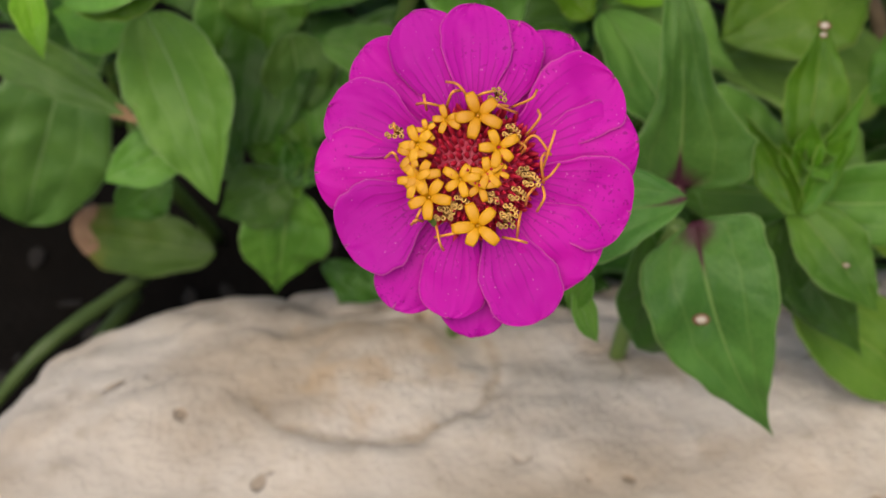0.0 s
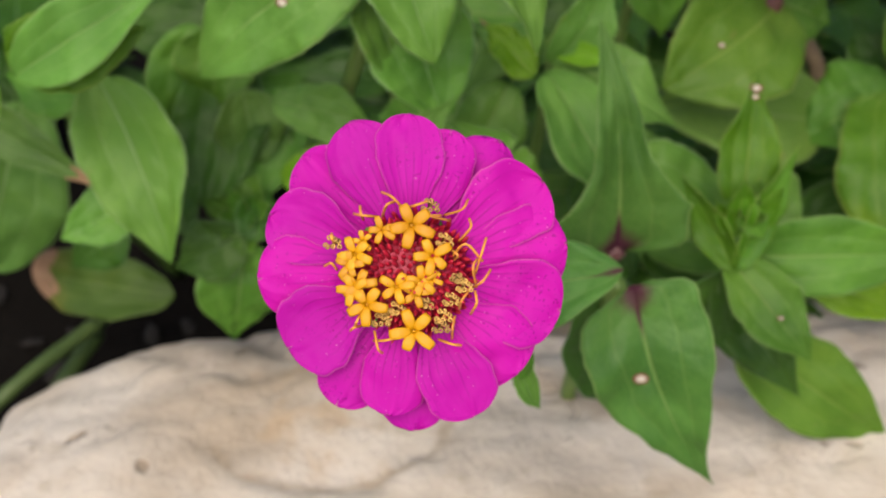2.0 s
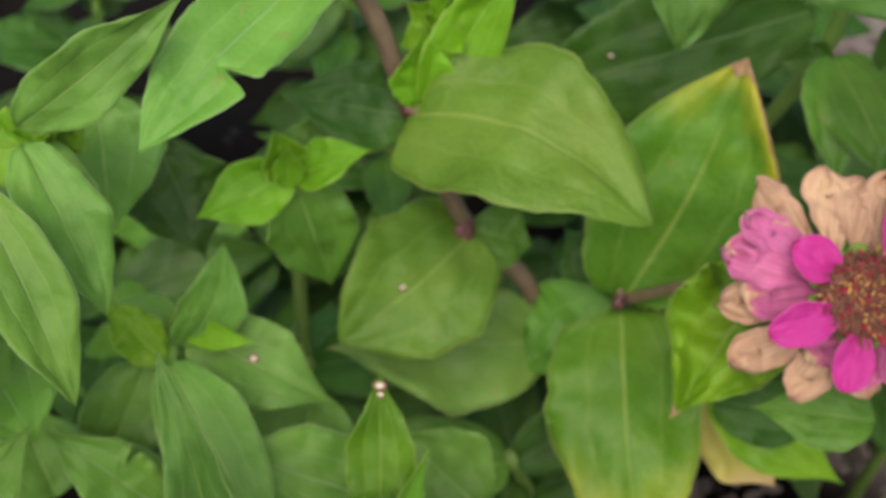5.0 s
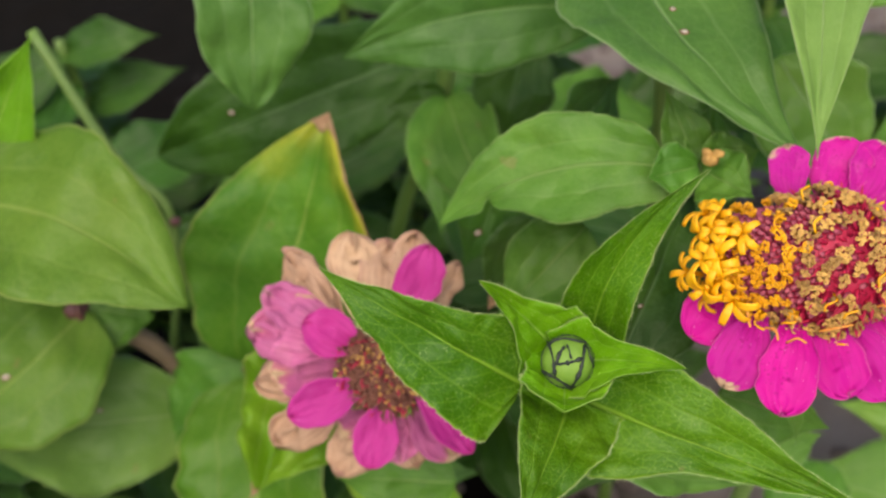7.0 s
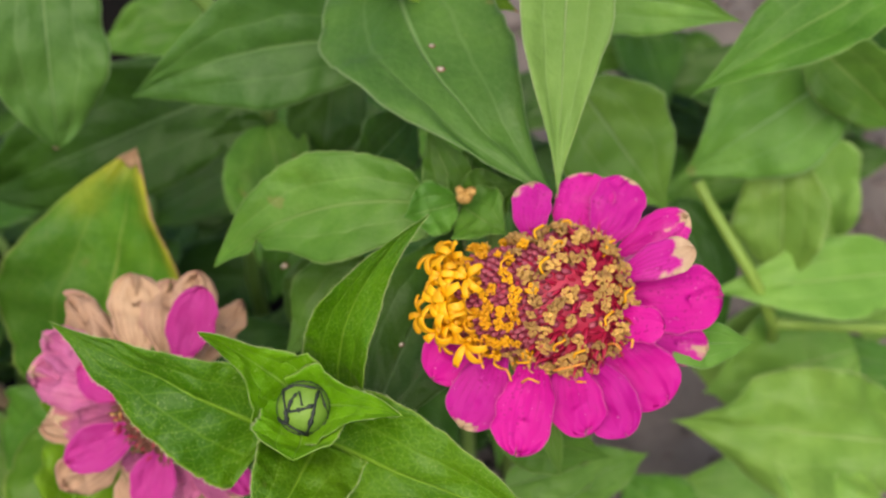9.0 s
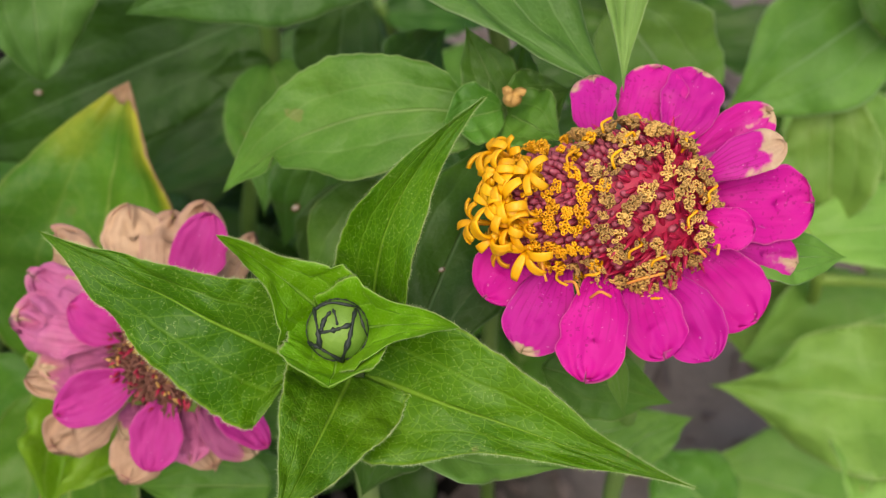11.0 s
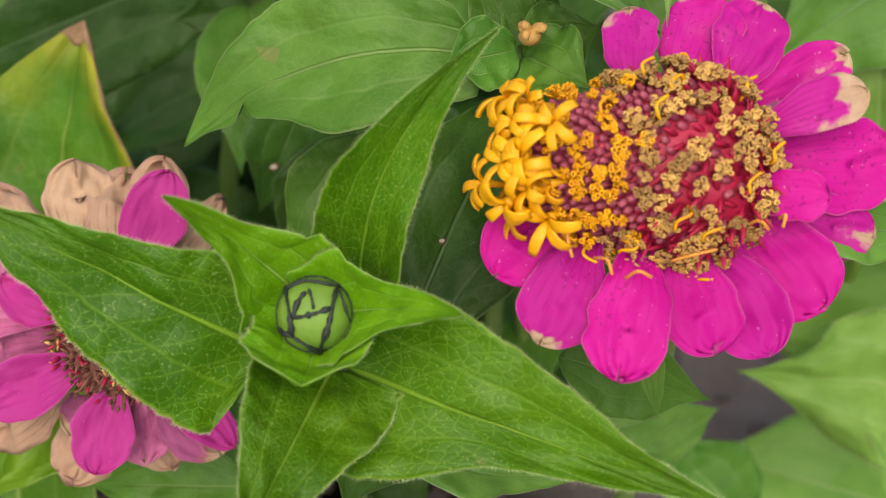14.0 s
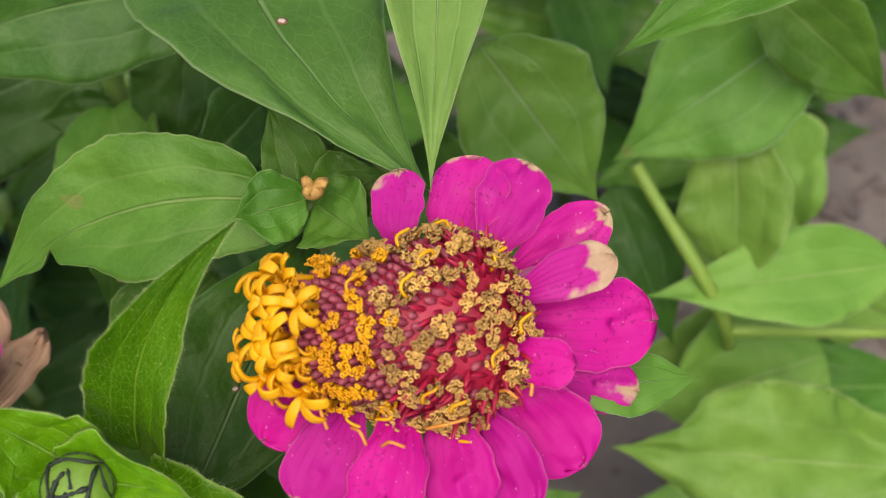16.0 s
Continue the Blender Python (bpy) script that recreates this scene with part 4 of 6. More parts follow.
leaf(p, (0.2623, 0.5043, 0.2860), (0.2629, 0.5044, 0.3155), (0.00, -1.00, 0.01), 0.0213, -0.06, 0.00, 14, 0.38, LIME)
leaf(p, (0.2633, 0.5032, 0.2879), (0.2953, 0.5127, 0.3367), (0.07, -0.99, 0.14), 0.0242, -0.05, 0.00, 20, 0.38, LIME)
# two low shoots under the tall plant
p = plant("zinnia_plant", (0.215, 0.55), "low lime zinnia shoot between larger leaves")
stem(p, [(0.215, 0.55, 0.0), (0.213, 0.52, 0.12), (0.2180, 0.4952, 0.2676)], 0.0028, STEM)
leaf(p, (0.2186, 0.4960, 0.2655), (0.2291, 0.4893, 0.2195), (0.28, -0.94, 0.20), 0.0316, 0.08, 0.00, 12, 0.38, GREEN)
leaf(p, (0.2190, 0.4944, 0.2682), (0.1863, 0.4837, 0.2591), (0.07, -0.76, 0.64), 0.0219, 0.05, 0.00, 18, 0.42, LIME)
leaf(p, (0.2200, 0.4929, 0.2682), (0.2460, 0.4881, 0.2824), (-0.47, -0.59, 0.66), 0.0177, 0.05, 0.00, 18, 0.38, LIME)
leaf(p, (0.2183, 0.4917, 0.2682), (0.2146, 0.4925, 0.2879), (0.30, -0.95, 0.10), 0.0162, -0.06, 0.00, 20, 0.38, LIME)
leaf(p, (0.2175, 0.4884, 0.2676), (0.2196, 0.4855, 0.2867), (0.08, -0.98, -0.15), 0.0098, -0.10, 0.00, 24, 0.38, LIME)
leaf(p, (0.2193, 0.4974, 0.2642), (0.2296, 0.5120, 0.2805), (0.10, -0.77, 0.63), 0.0205, 0.05, 0.00, 12, 0.38, GREEN)
p = plant("zinnia_plant", (0.185, 0.52), "low green zinnia shoot with paired leaves")
stem(p, [(0.185, 0.52, 0.0), (0.184, 0.50, 0.1), (0.1833, 0.4583, 0.2318)], 0.0028, STEM)
leaf(p, (0.1823, 0.4578, 0.2311), (0.1536, 0.4768, 0.2306), (-0.28, -0.40, 0.87), 0.0167, 0.06, 0.00, 14, 0.38, FRESH)
leaf(p, (0.1842, 0.4557, 0.2349), (0.2309, 0.4394, 0.2146), (0.13, -0.61, 0.78), 0.0299, 0.06, 0.00, 14, 0.42, FRESH, spots=((0.42, -0.1, 0.0018),))
leaf(p, (0.1822, 0.4510, 0.2339), (0.1983, 0.4641, 0.2659), (0.20, -0.89, 0.42), 0.0211, 0.06, 0.10, 18, 0.42, FRESH, acum=1.0, wave=0.06)
leaf(p, (0.1837, 0.4544, 0.2364), (0.2076, 0.4452, 0.2398), (-0.32, -0.53, 0.79), 0.0089, 0.05, 0.00, 22, 0.38, LIME)
leaf(p, (0.1797, 0.4411, 0.2378), (0.2143, 0.3852, 0.1985), (0.11, -0.52, 0.84), 0.0288, 0.08, 0.00, 20, 0.40, FRESH, wave=0.16)
leaf(p, (0.1762, 0.4478, 0.2302), (0.1561, 0.4648, 0.2425), (0.06, -0.54, 0.84), 0.0165, 0.05, 0.00, 16, 0.38, YELLOWISH, brown=0.10, wave=0.3)
leaf(p, (0.1788, 0.4069, 0.2048), (0.1437, 0.4208, 0.2320), (0.32, -0.61, 0.73), 0.0217, 0.06, 0.00, 14, 0.45, PALE, notch=(0.45, 1, 0.6))
leaf(p, (0.1681, 0.4561, 0.2210), (0.1471, 0.4309, 0.1847), (0.09, -0.84, 0.53), 0.0284, 0.06, 0.00, 14, 0.38, FRESH)
leaf(p, (0.2527, 0.4122, 0.1928), (0.1923, 0.4247, 0.2155), (0.17, -0.60, 0.78), 0.0336, 0.06, 0.00, 8, 0.50, PALE, wave=0.16)
leaf(p, (0.2225, 0.4603, 0.1980), (0.2088, 0.4393, 0.1679), (-0.02, -0.81, 0.58), 0.0379, 0.06, 0.00, 10, 0.38, FRESH)
leaf(p, (0.1214, 0.3986, 0.2219), (0.1468, 0.4097, 0.2494), (-0.07, -0.90, 0.43), 0.0197, 0.06, 0.00, 16, 0.38, FRESH)
leaf(p, (0.1316, 0.4361, 0.1748), (0.1172, 0.4612, 0.2003), (0.30, -0.59, 0.75), 0.0333, 0.06, 0.00, 12, 0.38, FRESH)
leaf(p, (0.2782, 0.4258, 0.1721), (0.2497, 0.4524, 0.1839), (-0.12, -0.50, 0.86), 0.0377, 0.06, 0.00, 12, 0.38, FRESH)
leaf(p, (0.1836, 0.4525, 0.2373), (0.1857, 0.4517, 0.2542), (0.21, -0.98, -0.07), 0.0105, -0.10, 0.00, 24, 0.38, LIME)
# the plant that carries the faded bloom
p = plant("zinnia_plant", (0.345, 0.54), "spreading zinnia with yellowing leaves and a faded bloom")
faded = p
stem(p, [(0.345, 0.540, 0.0), (0.338, 0.51, 0.1), (0.3363, 0.5018, 0.1914), (0.3372, 0.4992, 0.1974)], 0.0026, BROWN_STEM)
stem(p, [(0.3378, 0.5018, 0.1945), (0.3592, 0.4722, 0.2316), FADED_HEAD], 0.0020, BROWN_STEM)
joint(p, (0.3355, 0.4968, 0.1977), 0.0044)
stem(p, [(0.2655, 0.6096, 0.2798), (0.2888, 0.5817, 0.2357), (0.3067, 0.5681, 0.2116), (0.2950, 0.5507, 0.1494)], 0.0021, STEM)
joint(p, (0.3081, 0.5659, 0.2124), 0.0036)
leaf(p, (0.3359, 0.5046, 0.1915), (0.3184, 0.5324, 0.2054), (-0.23, -0.55, 0.80), 0.0283, 0.06, 0.00, 10, 0.38, DARK_SHADED)
leaf(p, (0.3365, 0.4965, 0.1941), (0.3376, 0.4159, 0.1303), (-0.29, -0.60, 0.75), 0.0578, 0.10, 0.00, 10, 0.30, YELLOWING, clasp=0.62, acum=1.0, wave=0.15)
leaf(p, (0.3355, 0.5018, 0.1914), (0.2969, 0.4946, 0.1637), (-0.33, -0.70, 0.63), 0.0435, 0.08, 0.00, 8, 0.38, GREEN)
leaf(p, (0.3371, 0.5005, 0.1960), (0.3764, 0.5289, 0.2845), (-0.19, -0.91, 0.37), 0.0681, 0.07, 0.03, 20, 0.45, BROWNTIP, brown=0.055, acum=0.95)
leaf(p, (0.3664, 0.4644, 0.1777), (0.4136, 0.4501, 0.1798), (-0.23, -0.65, 0.73), 0.0271, 0.06, 0.00, 10, 0.38, DARK_SHADED)
leaf(p, (0.3665, 0.4658, 0.1792), (0.4166, 0.4431, 0.1512), (-0.02, -0.80, 0.60), 0.0275, 0.06, 0.00, 12, 0.38, YELLOWISH)
leaf(p, (0.3689, 0.4905, 0.1616), (0.4019, 0.4635, 0.1212), (-0.09, -0.86, 0.50), 0.0342, 0.06, 0.00, 8, 0.60, YELLOW)
leaf(p, (0.3748, 0.4682, 0.2430), (0.3386, 0.4268, 0.2169), (0.07, -0.58, 0.81), 0.0420, 0.12, 0.00, 10, 0.42, YELLOWISH, brown=0.06, wave=0.6, acum=1.4)
# the plants behind the faded bloom
p = plant("zinnia_plant", (0.40, 0.63), "dark green zinnia with broad drooping leaves")
stem(p, [(0.40, 0.63, 0.0), (0.395, 0.60, 0.15), (0.4202, 0.5624, 0.2735), (0.3989, 0.5632, 0.3302)], 0.0035, STEM)
leaf(p, (0.4200, 0.5852, 0.2683), (0.3065, 0.5755, 0.2387), (-0.07, -0.83, 0.55), 0.0510, 0.08, 0.00, 8, 0.50, DARK_SHADED, spots=((0.70, 0.25, 0.0014),), acum=0.7)
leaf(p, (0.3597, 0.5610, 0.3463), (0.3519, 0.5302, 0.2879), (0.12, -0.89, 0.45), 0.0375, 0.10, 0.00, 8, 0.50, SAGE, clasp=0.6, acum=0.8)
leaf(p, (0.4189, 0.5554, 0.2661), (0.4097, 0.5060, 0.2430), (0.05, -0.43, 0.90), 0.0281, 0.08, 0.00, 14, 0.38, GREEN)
leaf(p, (0.4189, 0.5554, 0.2661), (0.3959, 0.5556, 0.2645), (-0.05, -0.81, 0.59), 0.0144, 0.05, 0.00, 14, 0.38, DARK_SHADED)
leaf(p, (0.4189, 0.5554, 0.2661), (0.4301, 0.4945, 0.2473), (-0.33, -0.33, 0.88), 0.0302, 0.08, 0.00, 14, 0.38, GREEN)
leaf(p, (0.4463, 0.5505, 0.2921), (0.4363, 0.5339, 0.2597), (-0.12, -0.87, 0.48), 0.0297, 0.08, 0.00, 10, 0.50, DARK_SHADED)
leaf(p, (0.4621, 0.5123, 0.3241), (0.3836, 0.5106, 0.3177), (-0.03, -0.83, 0.56), 0.0355, 0.07, 0.07, 10, 0.42, DEEP, acum=1.1)
leaf(p, (0.4501, 0.4934, 0.2910), (0.4719, 0.5124, 0.2981), (0.42, -0.70, 0.57), 0.0228, 0.05, 0.00, 14, 0.38, DARK_SHADED)
# the plant above the ragged bloom
p = plant("zinnia_plant", (0.505, 0.56), "tall zinnia with long drooping grey-green leaves")
stem(p, [(0.505, 0.56, 0.0), (0.50, 0.55, 0.2), (0.4797, 0.4982, 0.3550)], 0.0035, STEM)
leaf(p, (0.4712, 0.5222, 0.3503), (0.4939, 0.4192, 0.3344), (-0.12, -0.18, 0.98), 0.0491, 0.10, 0.12, 8, 0.42, SAGE, spots=((0.50, -0.12, 0.0009), (0.58, -0.08, 0.0012)), acum=1.2)
leaf(p, (0.5136, 0.4874, 0.3840), (0.4932, 0.4140, 0.3391), (-0.11, -0.50, 0.86), 0.0233, 0.05, 0.00, 22, 0.42, GREY)
leaf(p, (0.5127, 0.5002, 0.3391), (0.5642, 0.4824, 0.3334), (-0.22, -0.81, 0.54), 0.0215, 0.06, -0.05, 12, 0.38, PALE)
rosette(p, (0.4698, 0.4920, 0.3619), (-0.1, -0.55, 0.8), 0.016, 8, LIME)
leaf(p, (0.4736, 0.5026, 0.3516), (0.4476, 0.5003, 0.3536), (0.11, -0.86, 0.51), 0.0128, 0.05, 0.00, 14, 0.38, GREEN)
leaf(p, (0.4802, 0.5026, 0.3524), (0.4996, 0.4859, 0.3444), (-0.34, -0.70, 0.63), 0.0112, 0.05, 0.00, 14, 0.38, YELLOWISH, brown=0.08)
leaf(p, (0.4786, 0.5028, 0.3525), (0.4684, 0.4976, 0.3385), (-0.15, -0.89, 0.44), 0.0195, 0.05, 0.00, 14, 0.38, GREEN)
p = plant("zinnia_plant", (0.48, 0.53), "zinnia shoot with a withered tip behind the ragged bloom")
stem(p, [(0.48, 0.53, 0.0), (0.478, 0.50, 0.15), (0.4717, 0.4357, 0.3216)], 0.003, STEM)
leaf(p, (0.4734, 0.4377, 0.3195), (0.4673, 0.4535, 0.3355), (-0.09, -0.73, 0.68), 0.0134, 0.05, 0.00, 16, 0.38, GREEN)
leaf(p, (0.4734, 0.4377, 0.3195), (0.4815, 0.4538, 0.3302), (0.01, -0.56, 0.83), 0.0120, 0.05, 0.00, 16, 0.38, GREEN)
leaf(p, (0.4730, 0.4340, 0.3228), (0.4884, 0.4355, 0.3262), (-0.08, -0.74, 0.67), 0.0162, 0.05, 0.00, 14, 0.38, GREEN)
leaf(p, (0.4655, 0.4370, 0.3225), (0.4048, 0.4475, 0.3020), (-0.27, -0.61, 0.74), 0.0295, 0.07, 0.10, 12, 0.44, MID, notch=(0.75, -1, 0.75), acum=0.95, clasp=0.5, wave=0.04, slim=(-1, 0.5))
leaf(p, (0.4715, 0.4333, 0.3248), (0.4571, 0.4295, 0.3264), (0.26, -0.69, 0.67), 0.0145, -0.05, 0.00, 18, 0.50, GREEN)
leaf(p, (0.4730, 0.4340, 0.3228), (0.4821, 0.4200, 0.3237), (-0.52, -0.29, 0.80), 0.0173, 0.05, 0.00, 14, 0.38, GREEN)
leaf(p, (0.4483, 0.4554, 0.2876), (0.4186, 0.4399, 0.2690), (-0.08, -0.70, 0.71), 0.0262, 0.06, 0.00, 12, 0.38, GREEN)
leaf(p, (0.4321, 0.4964, 0.2780), (0.4144, 0.4844, 0.2479), (-0.12, -0.90, 0.43), 0.0216, 0.06, 0.00, 12, 0.38, DARK_SHADED, spots=((0.62, 0.1, 0.0014),))
leaf(p, (0.4367, 0.4775, 0.2732), (0.4199, 0.4668, 0.2447), (-0.16, -0.89, 0.43), 0.0210, 0.06, 0.00, 12, 0.38, DARK_SHADED, brown=0.16)
withered_tip(p, (0.4731, 0.4297, 0.3299))
# the bud with its cup of leaves
p = plant("zinnia_plant", (0.43, 0.47), "zinnia with a closed round bud cupped in hairy leaves")
budding = p
stem(p, [(0.43, 0.47, 0.0), (0.428, 0.44, 0.12), BUD_BASE], 0.0032, STEM)
leaf(p, (0.4419, 0.3956, 0.2909), (0.4740, 0.4414, 0.3129), (0.06, -0.46, 0.88), 0.0315, 0.06, 0.00, 8, 0.40, DARK_SHADED, spots=((0.33, -0.05, 0.0008),))
leaf(p, (0.4397, 0.3903, 0.2833), (0.4263, 0.3801, 0.2632), (-0.22, -0.81, 0.55), 0.0189, 0.08, 0.00, 8, 0.38, DARK_SHADED)
leaf(p, (0.4295, 0.3839, 0.2898), (0.4734, 0.3729, 0.2696), (0.15, -0.69, 0.71), 0.0184, 0.05, 0.00, 8, 0.50, PALE, wave=0.25)
leaf(p, (0.4311, 0.3832, 0.3005), (0.4893, 0.3445, 0.2964), (-0.28, -0.62, 0.73), 0.0315, 0.06, 0.00, 14, 0.13, NEAR, hairs=1, clasp=0.9, acum=1.65, slim=(1, 0.5))
leaf(p, (0.4181, 0.3875, 0.3031), (0.3738, 0.4019, 0.3360), (0.02, -0.78, 0.62), 0.0321, 0.06, 0.00, 12, 0.10, NEAR, hairs=1, clasp=0.95, acum=1.2, slim=(1, 0.32))
leaf(p, (0.4352, 0.3934, 0.3086), (0.4616, 0.3986, 0.3545), (-0.38, -0.82, 0.43), 0.0172, 0.06, -0.10, 26, 0.06, NEAR, hairs=1, clasp=1.0, acum=1.3)
leaf(p, (0.4285, 0.3830, 0.3014), (0.4101, 0.3491, 0.3018), (0.18, -0.44, 0.88), 0.0254, 0.05, 0.00, 16, 0.07, NEAR, hairs=1, clasp=1.0, acum=1.25)
leaf(p, (0.4022, 0.4194, 0.2209), (0.3649, 0.4292, 0.2187), (-0.19, -0.55, 0.81), 0.0233, 0.06, 0.00, 12, 0.38, GREEN)
# the plant of the ragged bloom
p = plant("zinnia_plant", (0.515, 0.49), "zinnia with a tall cone-centred ragged magenta bloom")
ragged = p
stem(p, [(0.515, 0.49, 0.0), (0.512, 0.45, 0.15), RAGGED_HEAD], 0.0032, STEM)
leaf(p, (0.4735, 0.4019, 0.2712), (0.5055, 0.3966, 0.2554), (0.19, -0.75, 0.63), 0.0178, 0.06, 0.00, 12, 0.38, GREEN)
leaf(p, (0.4848, 0.3873, 0.2939), (0.4874, 0.3813, 0.2732), (-0.19, -0.95, 0.25), 0.0050, 0.05, 0.00, 14, 0.38, PALE)
leaf(p, (0.5119, 0.3861, 0.3131), (0.5376, 0.3892, 0.3048), (0.31, -0.65, 0.69), 0.0117, 0.05, 0.00, 14, 0.38, PALE)
# the hazy plants at the far side of the bed
p = plant("zinnia_plant", (0.66, 0.62), "broad-leaved zinnia at the edge of the bed")
stem(p, [(0.66, 0.62, 0.0), (0.5988, 0.4955, 0.1834), (0.5694, 0.5150, 0.2444)], 0.0024, LIME_STEM)
stem(p, [(0.5988, 0.4955, 0.1834), (0.6572, 0.4909, 0.1706)], 0.0022, LIME_STEM)
leaf(p, (0.6133, 0.4856, 0.3425), (0.5445, 0.4683, 0.3207), (-0.11, -0.59, 0.80), 0.0274, 0.05, 0.00, 20, 0.38, GREEN)
leaf(p, (0.6298, 0.5278, 0.2795), (0.5625, 0.5169, 0.2456), (-0.23, -0.70, 0.67), 0.0437, 0.05, 0.00, 8, 0.50, PALE)
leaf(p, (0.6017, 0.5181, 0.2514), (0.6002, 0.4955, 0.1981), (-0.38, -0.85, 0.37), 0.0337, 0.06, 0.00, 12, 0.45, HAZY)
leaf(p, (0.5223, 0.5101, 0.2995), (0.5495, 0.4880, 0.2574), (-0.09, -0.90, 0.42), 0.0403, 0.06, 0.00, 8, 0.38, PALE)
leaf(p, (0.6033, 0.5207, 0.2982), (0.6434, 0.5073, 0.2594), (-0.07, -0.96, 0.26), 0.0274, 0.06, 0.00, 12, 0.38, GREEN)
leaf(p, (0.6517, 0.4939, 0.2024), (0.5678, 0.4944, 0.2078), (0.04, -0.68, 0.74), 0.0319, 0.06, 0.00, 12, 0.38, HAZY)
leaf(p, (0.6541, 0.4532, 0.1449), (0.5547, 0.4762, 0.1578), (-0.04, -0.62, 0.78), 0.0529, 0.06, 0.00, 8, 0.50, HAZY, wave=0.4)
leaf(p, (0.6771, 0.5003, 0.1244), (0.5976, 0.5138, 0.1296), (-0.06, -0.64, 0.77), 0.0367, 0.06, 0.00, 8, 0.50, GREEN)
leaf(p, (0.5668, 0.5263, 0.2269), (0.5806, 0.4948, 0.1805), (-0.22, -0.84, 0.50), 0.0283, 0.06, 0.00, 12, 0.38, DARK_SHADED)
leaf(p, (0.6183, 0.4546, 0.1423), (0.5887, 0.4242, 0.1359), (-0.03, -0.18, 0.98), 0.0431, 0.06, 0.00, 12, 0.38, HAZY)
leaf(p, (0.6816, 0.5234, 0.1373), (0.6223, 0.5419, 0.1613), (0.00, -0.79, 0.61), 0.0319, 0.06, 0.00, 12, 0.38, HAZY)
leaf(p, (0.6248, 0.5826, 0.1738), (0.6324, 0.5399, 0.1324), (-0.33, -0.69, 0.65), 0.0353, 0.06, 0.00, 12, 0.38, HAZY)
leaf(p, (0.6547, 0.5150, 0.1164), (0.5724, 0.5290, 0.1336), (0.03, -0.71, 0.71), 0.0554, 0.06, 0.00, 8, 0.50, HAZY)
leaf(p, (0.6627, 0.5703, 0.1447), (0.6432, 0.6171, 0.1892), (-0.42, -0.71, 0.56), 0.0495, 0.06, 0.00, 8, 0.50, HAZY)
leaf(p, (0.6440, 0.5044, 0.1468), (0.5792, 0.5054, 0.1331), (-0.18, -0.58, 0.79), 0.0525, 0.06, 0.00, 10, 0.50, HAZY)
leaf(p, (0.5013, 0.4413, 0.1767), (0.5374, 0.4502, 0.1763), (0.13, -0.50, 0.86), 0.0197, 0.06, 0.00, 12, 0.38, PALE)
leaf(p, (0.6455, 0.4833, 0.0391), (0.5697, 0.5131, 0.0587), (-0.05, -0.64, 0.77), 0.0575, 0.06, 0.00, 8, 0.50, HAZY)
leaf(p, (0.5654, 0.4663, 0.0823), (0.5422, 0.4985, 0.0973), (-0.25, -0.55, 0.80), 0.0395, 0.06, 0.00, 10, 0.38, GREEN)
leaf(p, (0.4801, 0.4274, 0.2041), (0.5219, 0.4336, 0.2018), (0.13, -0.53, 0.84), 0.0179, 0.06, 0.00, 12, 0.38, PALE)
# the plant over the magenta bloom
p = plant("zinnia_plant", (0.095, 0.50), "zinnia with drooping green leaves from a purple joint")
stem(p, [(0.095, 0.50, 0.0), (0.10, 0.47, 0.17), (0.1372, 0.4348, 0.3222)], 0.0035, STEM)
joint(p, (0.1372, 0.4348, 0.3222), 0.006)
leaf(p, (0.1274, 0.4358, 0.2724), (0.1434, 0.4131, 0.2363), (0.15, -0.82, 0.55), 0.0371, 0.08, 0.00, 12, 0.40, PALE, acum=0.9)
leaf(p, (0.1183, 0.4271, 0.2918), (0.0618, 0.4219, 0.2444), (-0.31, -0.80, 0.52), 0.0379, 0.08, 0.05, 12, 0.40, FRESH, spots=((0.42, -0.12, 0.0022),), acum=0.85, wave=0.09)
leaf(p, (0.1290, 0.4173, 0.2924), (0.1410, 0.4107, 0.2579), (0.51, -0.80, 0.33), 0.0250, 0.08, 0.00, 14, 0.38, FRESH)
leaf(p, (0.1477, 0.4235, 0.3262), (0.1698, 0.3882, 0.2820), (0.25, -0.75, 0.62), 0.0213, 0.06, -0.02, 18, 0.45, PALE, acum=0.95, wave=0.06)
leaf(p, (0.1536, 0.4586, 0.3117), (0.1751, 0.4122, 0.2923), (0.02, -0.38, 0.93), 0.0216, 0.08, 0.00, 14, 0.50, FRESH)
leaf(p, (0.1191, 0.4273, 0.3060), (0.1394, 0.3940, 0.2735), (0.10, -0.45, 0.89), 0.0303, 0.10, 0.00, 16, 0.40, PALE, wave=0.08, acum=0.75, clasp=0.5)
leaf(p, (0.1350, 0.4479, 0.2706), (0.1437, 0.4152, 0.2358), (0.19, -0.69, 0.70), 0.0283, 0.08, 0.00, 10, 0.50, PALE)
leaf(p, (0.0807, 0.4491, 0.2138), (0.1177, 0.4475, 0.2064), (0.11, -0.69, 0.72), 0.0217, 0.06, 0.00, 10, 0.60, FRESH)
leaf(p, (0.1175, 0.4326, 0.2760), (0.1306, 0.4138, 0.2428), (0.36, -0.74, 0.57), 0.0230, 0.06, 0.00, 14, 0.38, PALE)
leaf(p, (0.1523, 0.4617, 0.3076), (0.1650, 0.4670, 0.3209), (0.03, -0.94, 0.35), 0.0192, -0.05, 0.00, 16, 0.38, LIME)
leaf(p, (0.1515, 0.4617, 0.3076), (0.1329, 0.4624, 0.3074), (-0.04, -0.82, 0.57), 0.0226, 0.05, 0.00, 16, 0.38, LIME)
rosette(p, (0.1521, 0.4608, 0.3139), (-0.1, -0.55, 0.8), 0.013, 7, LIME)
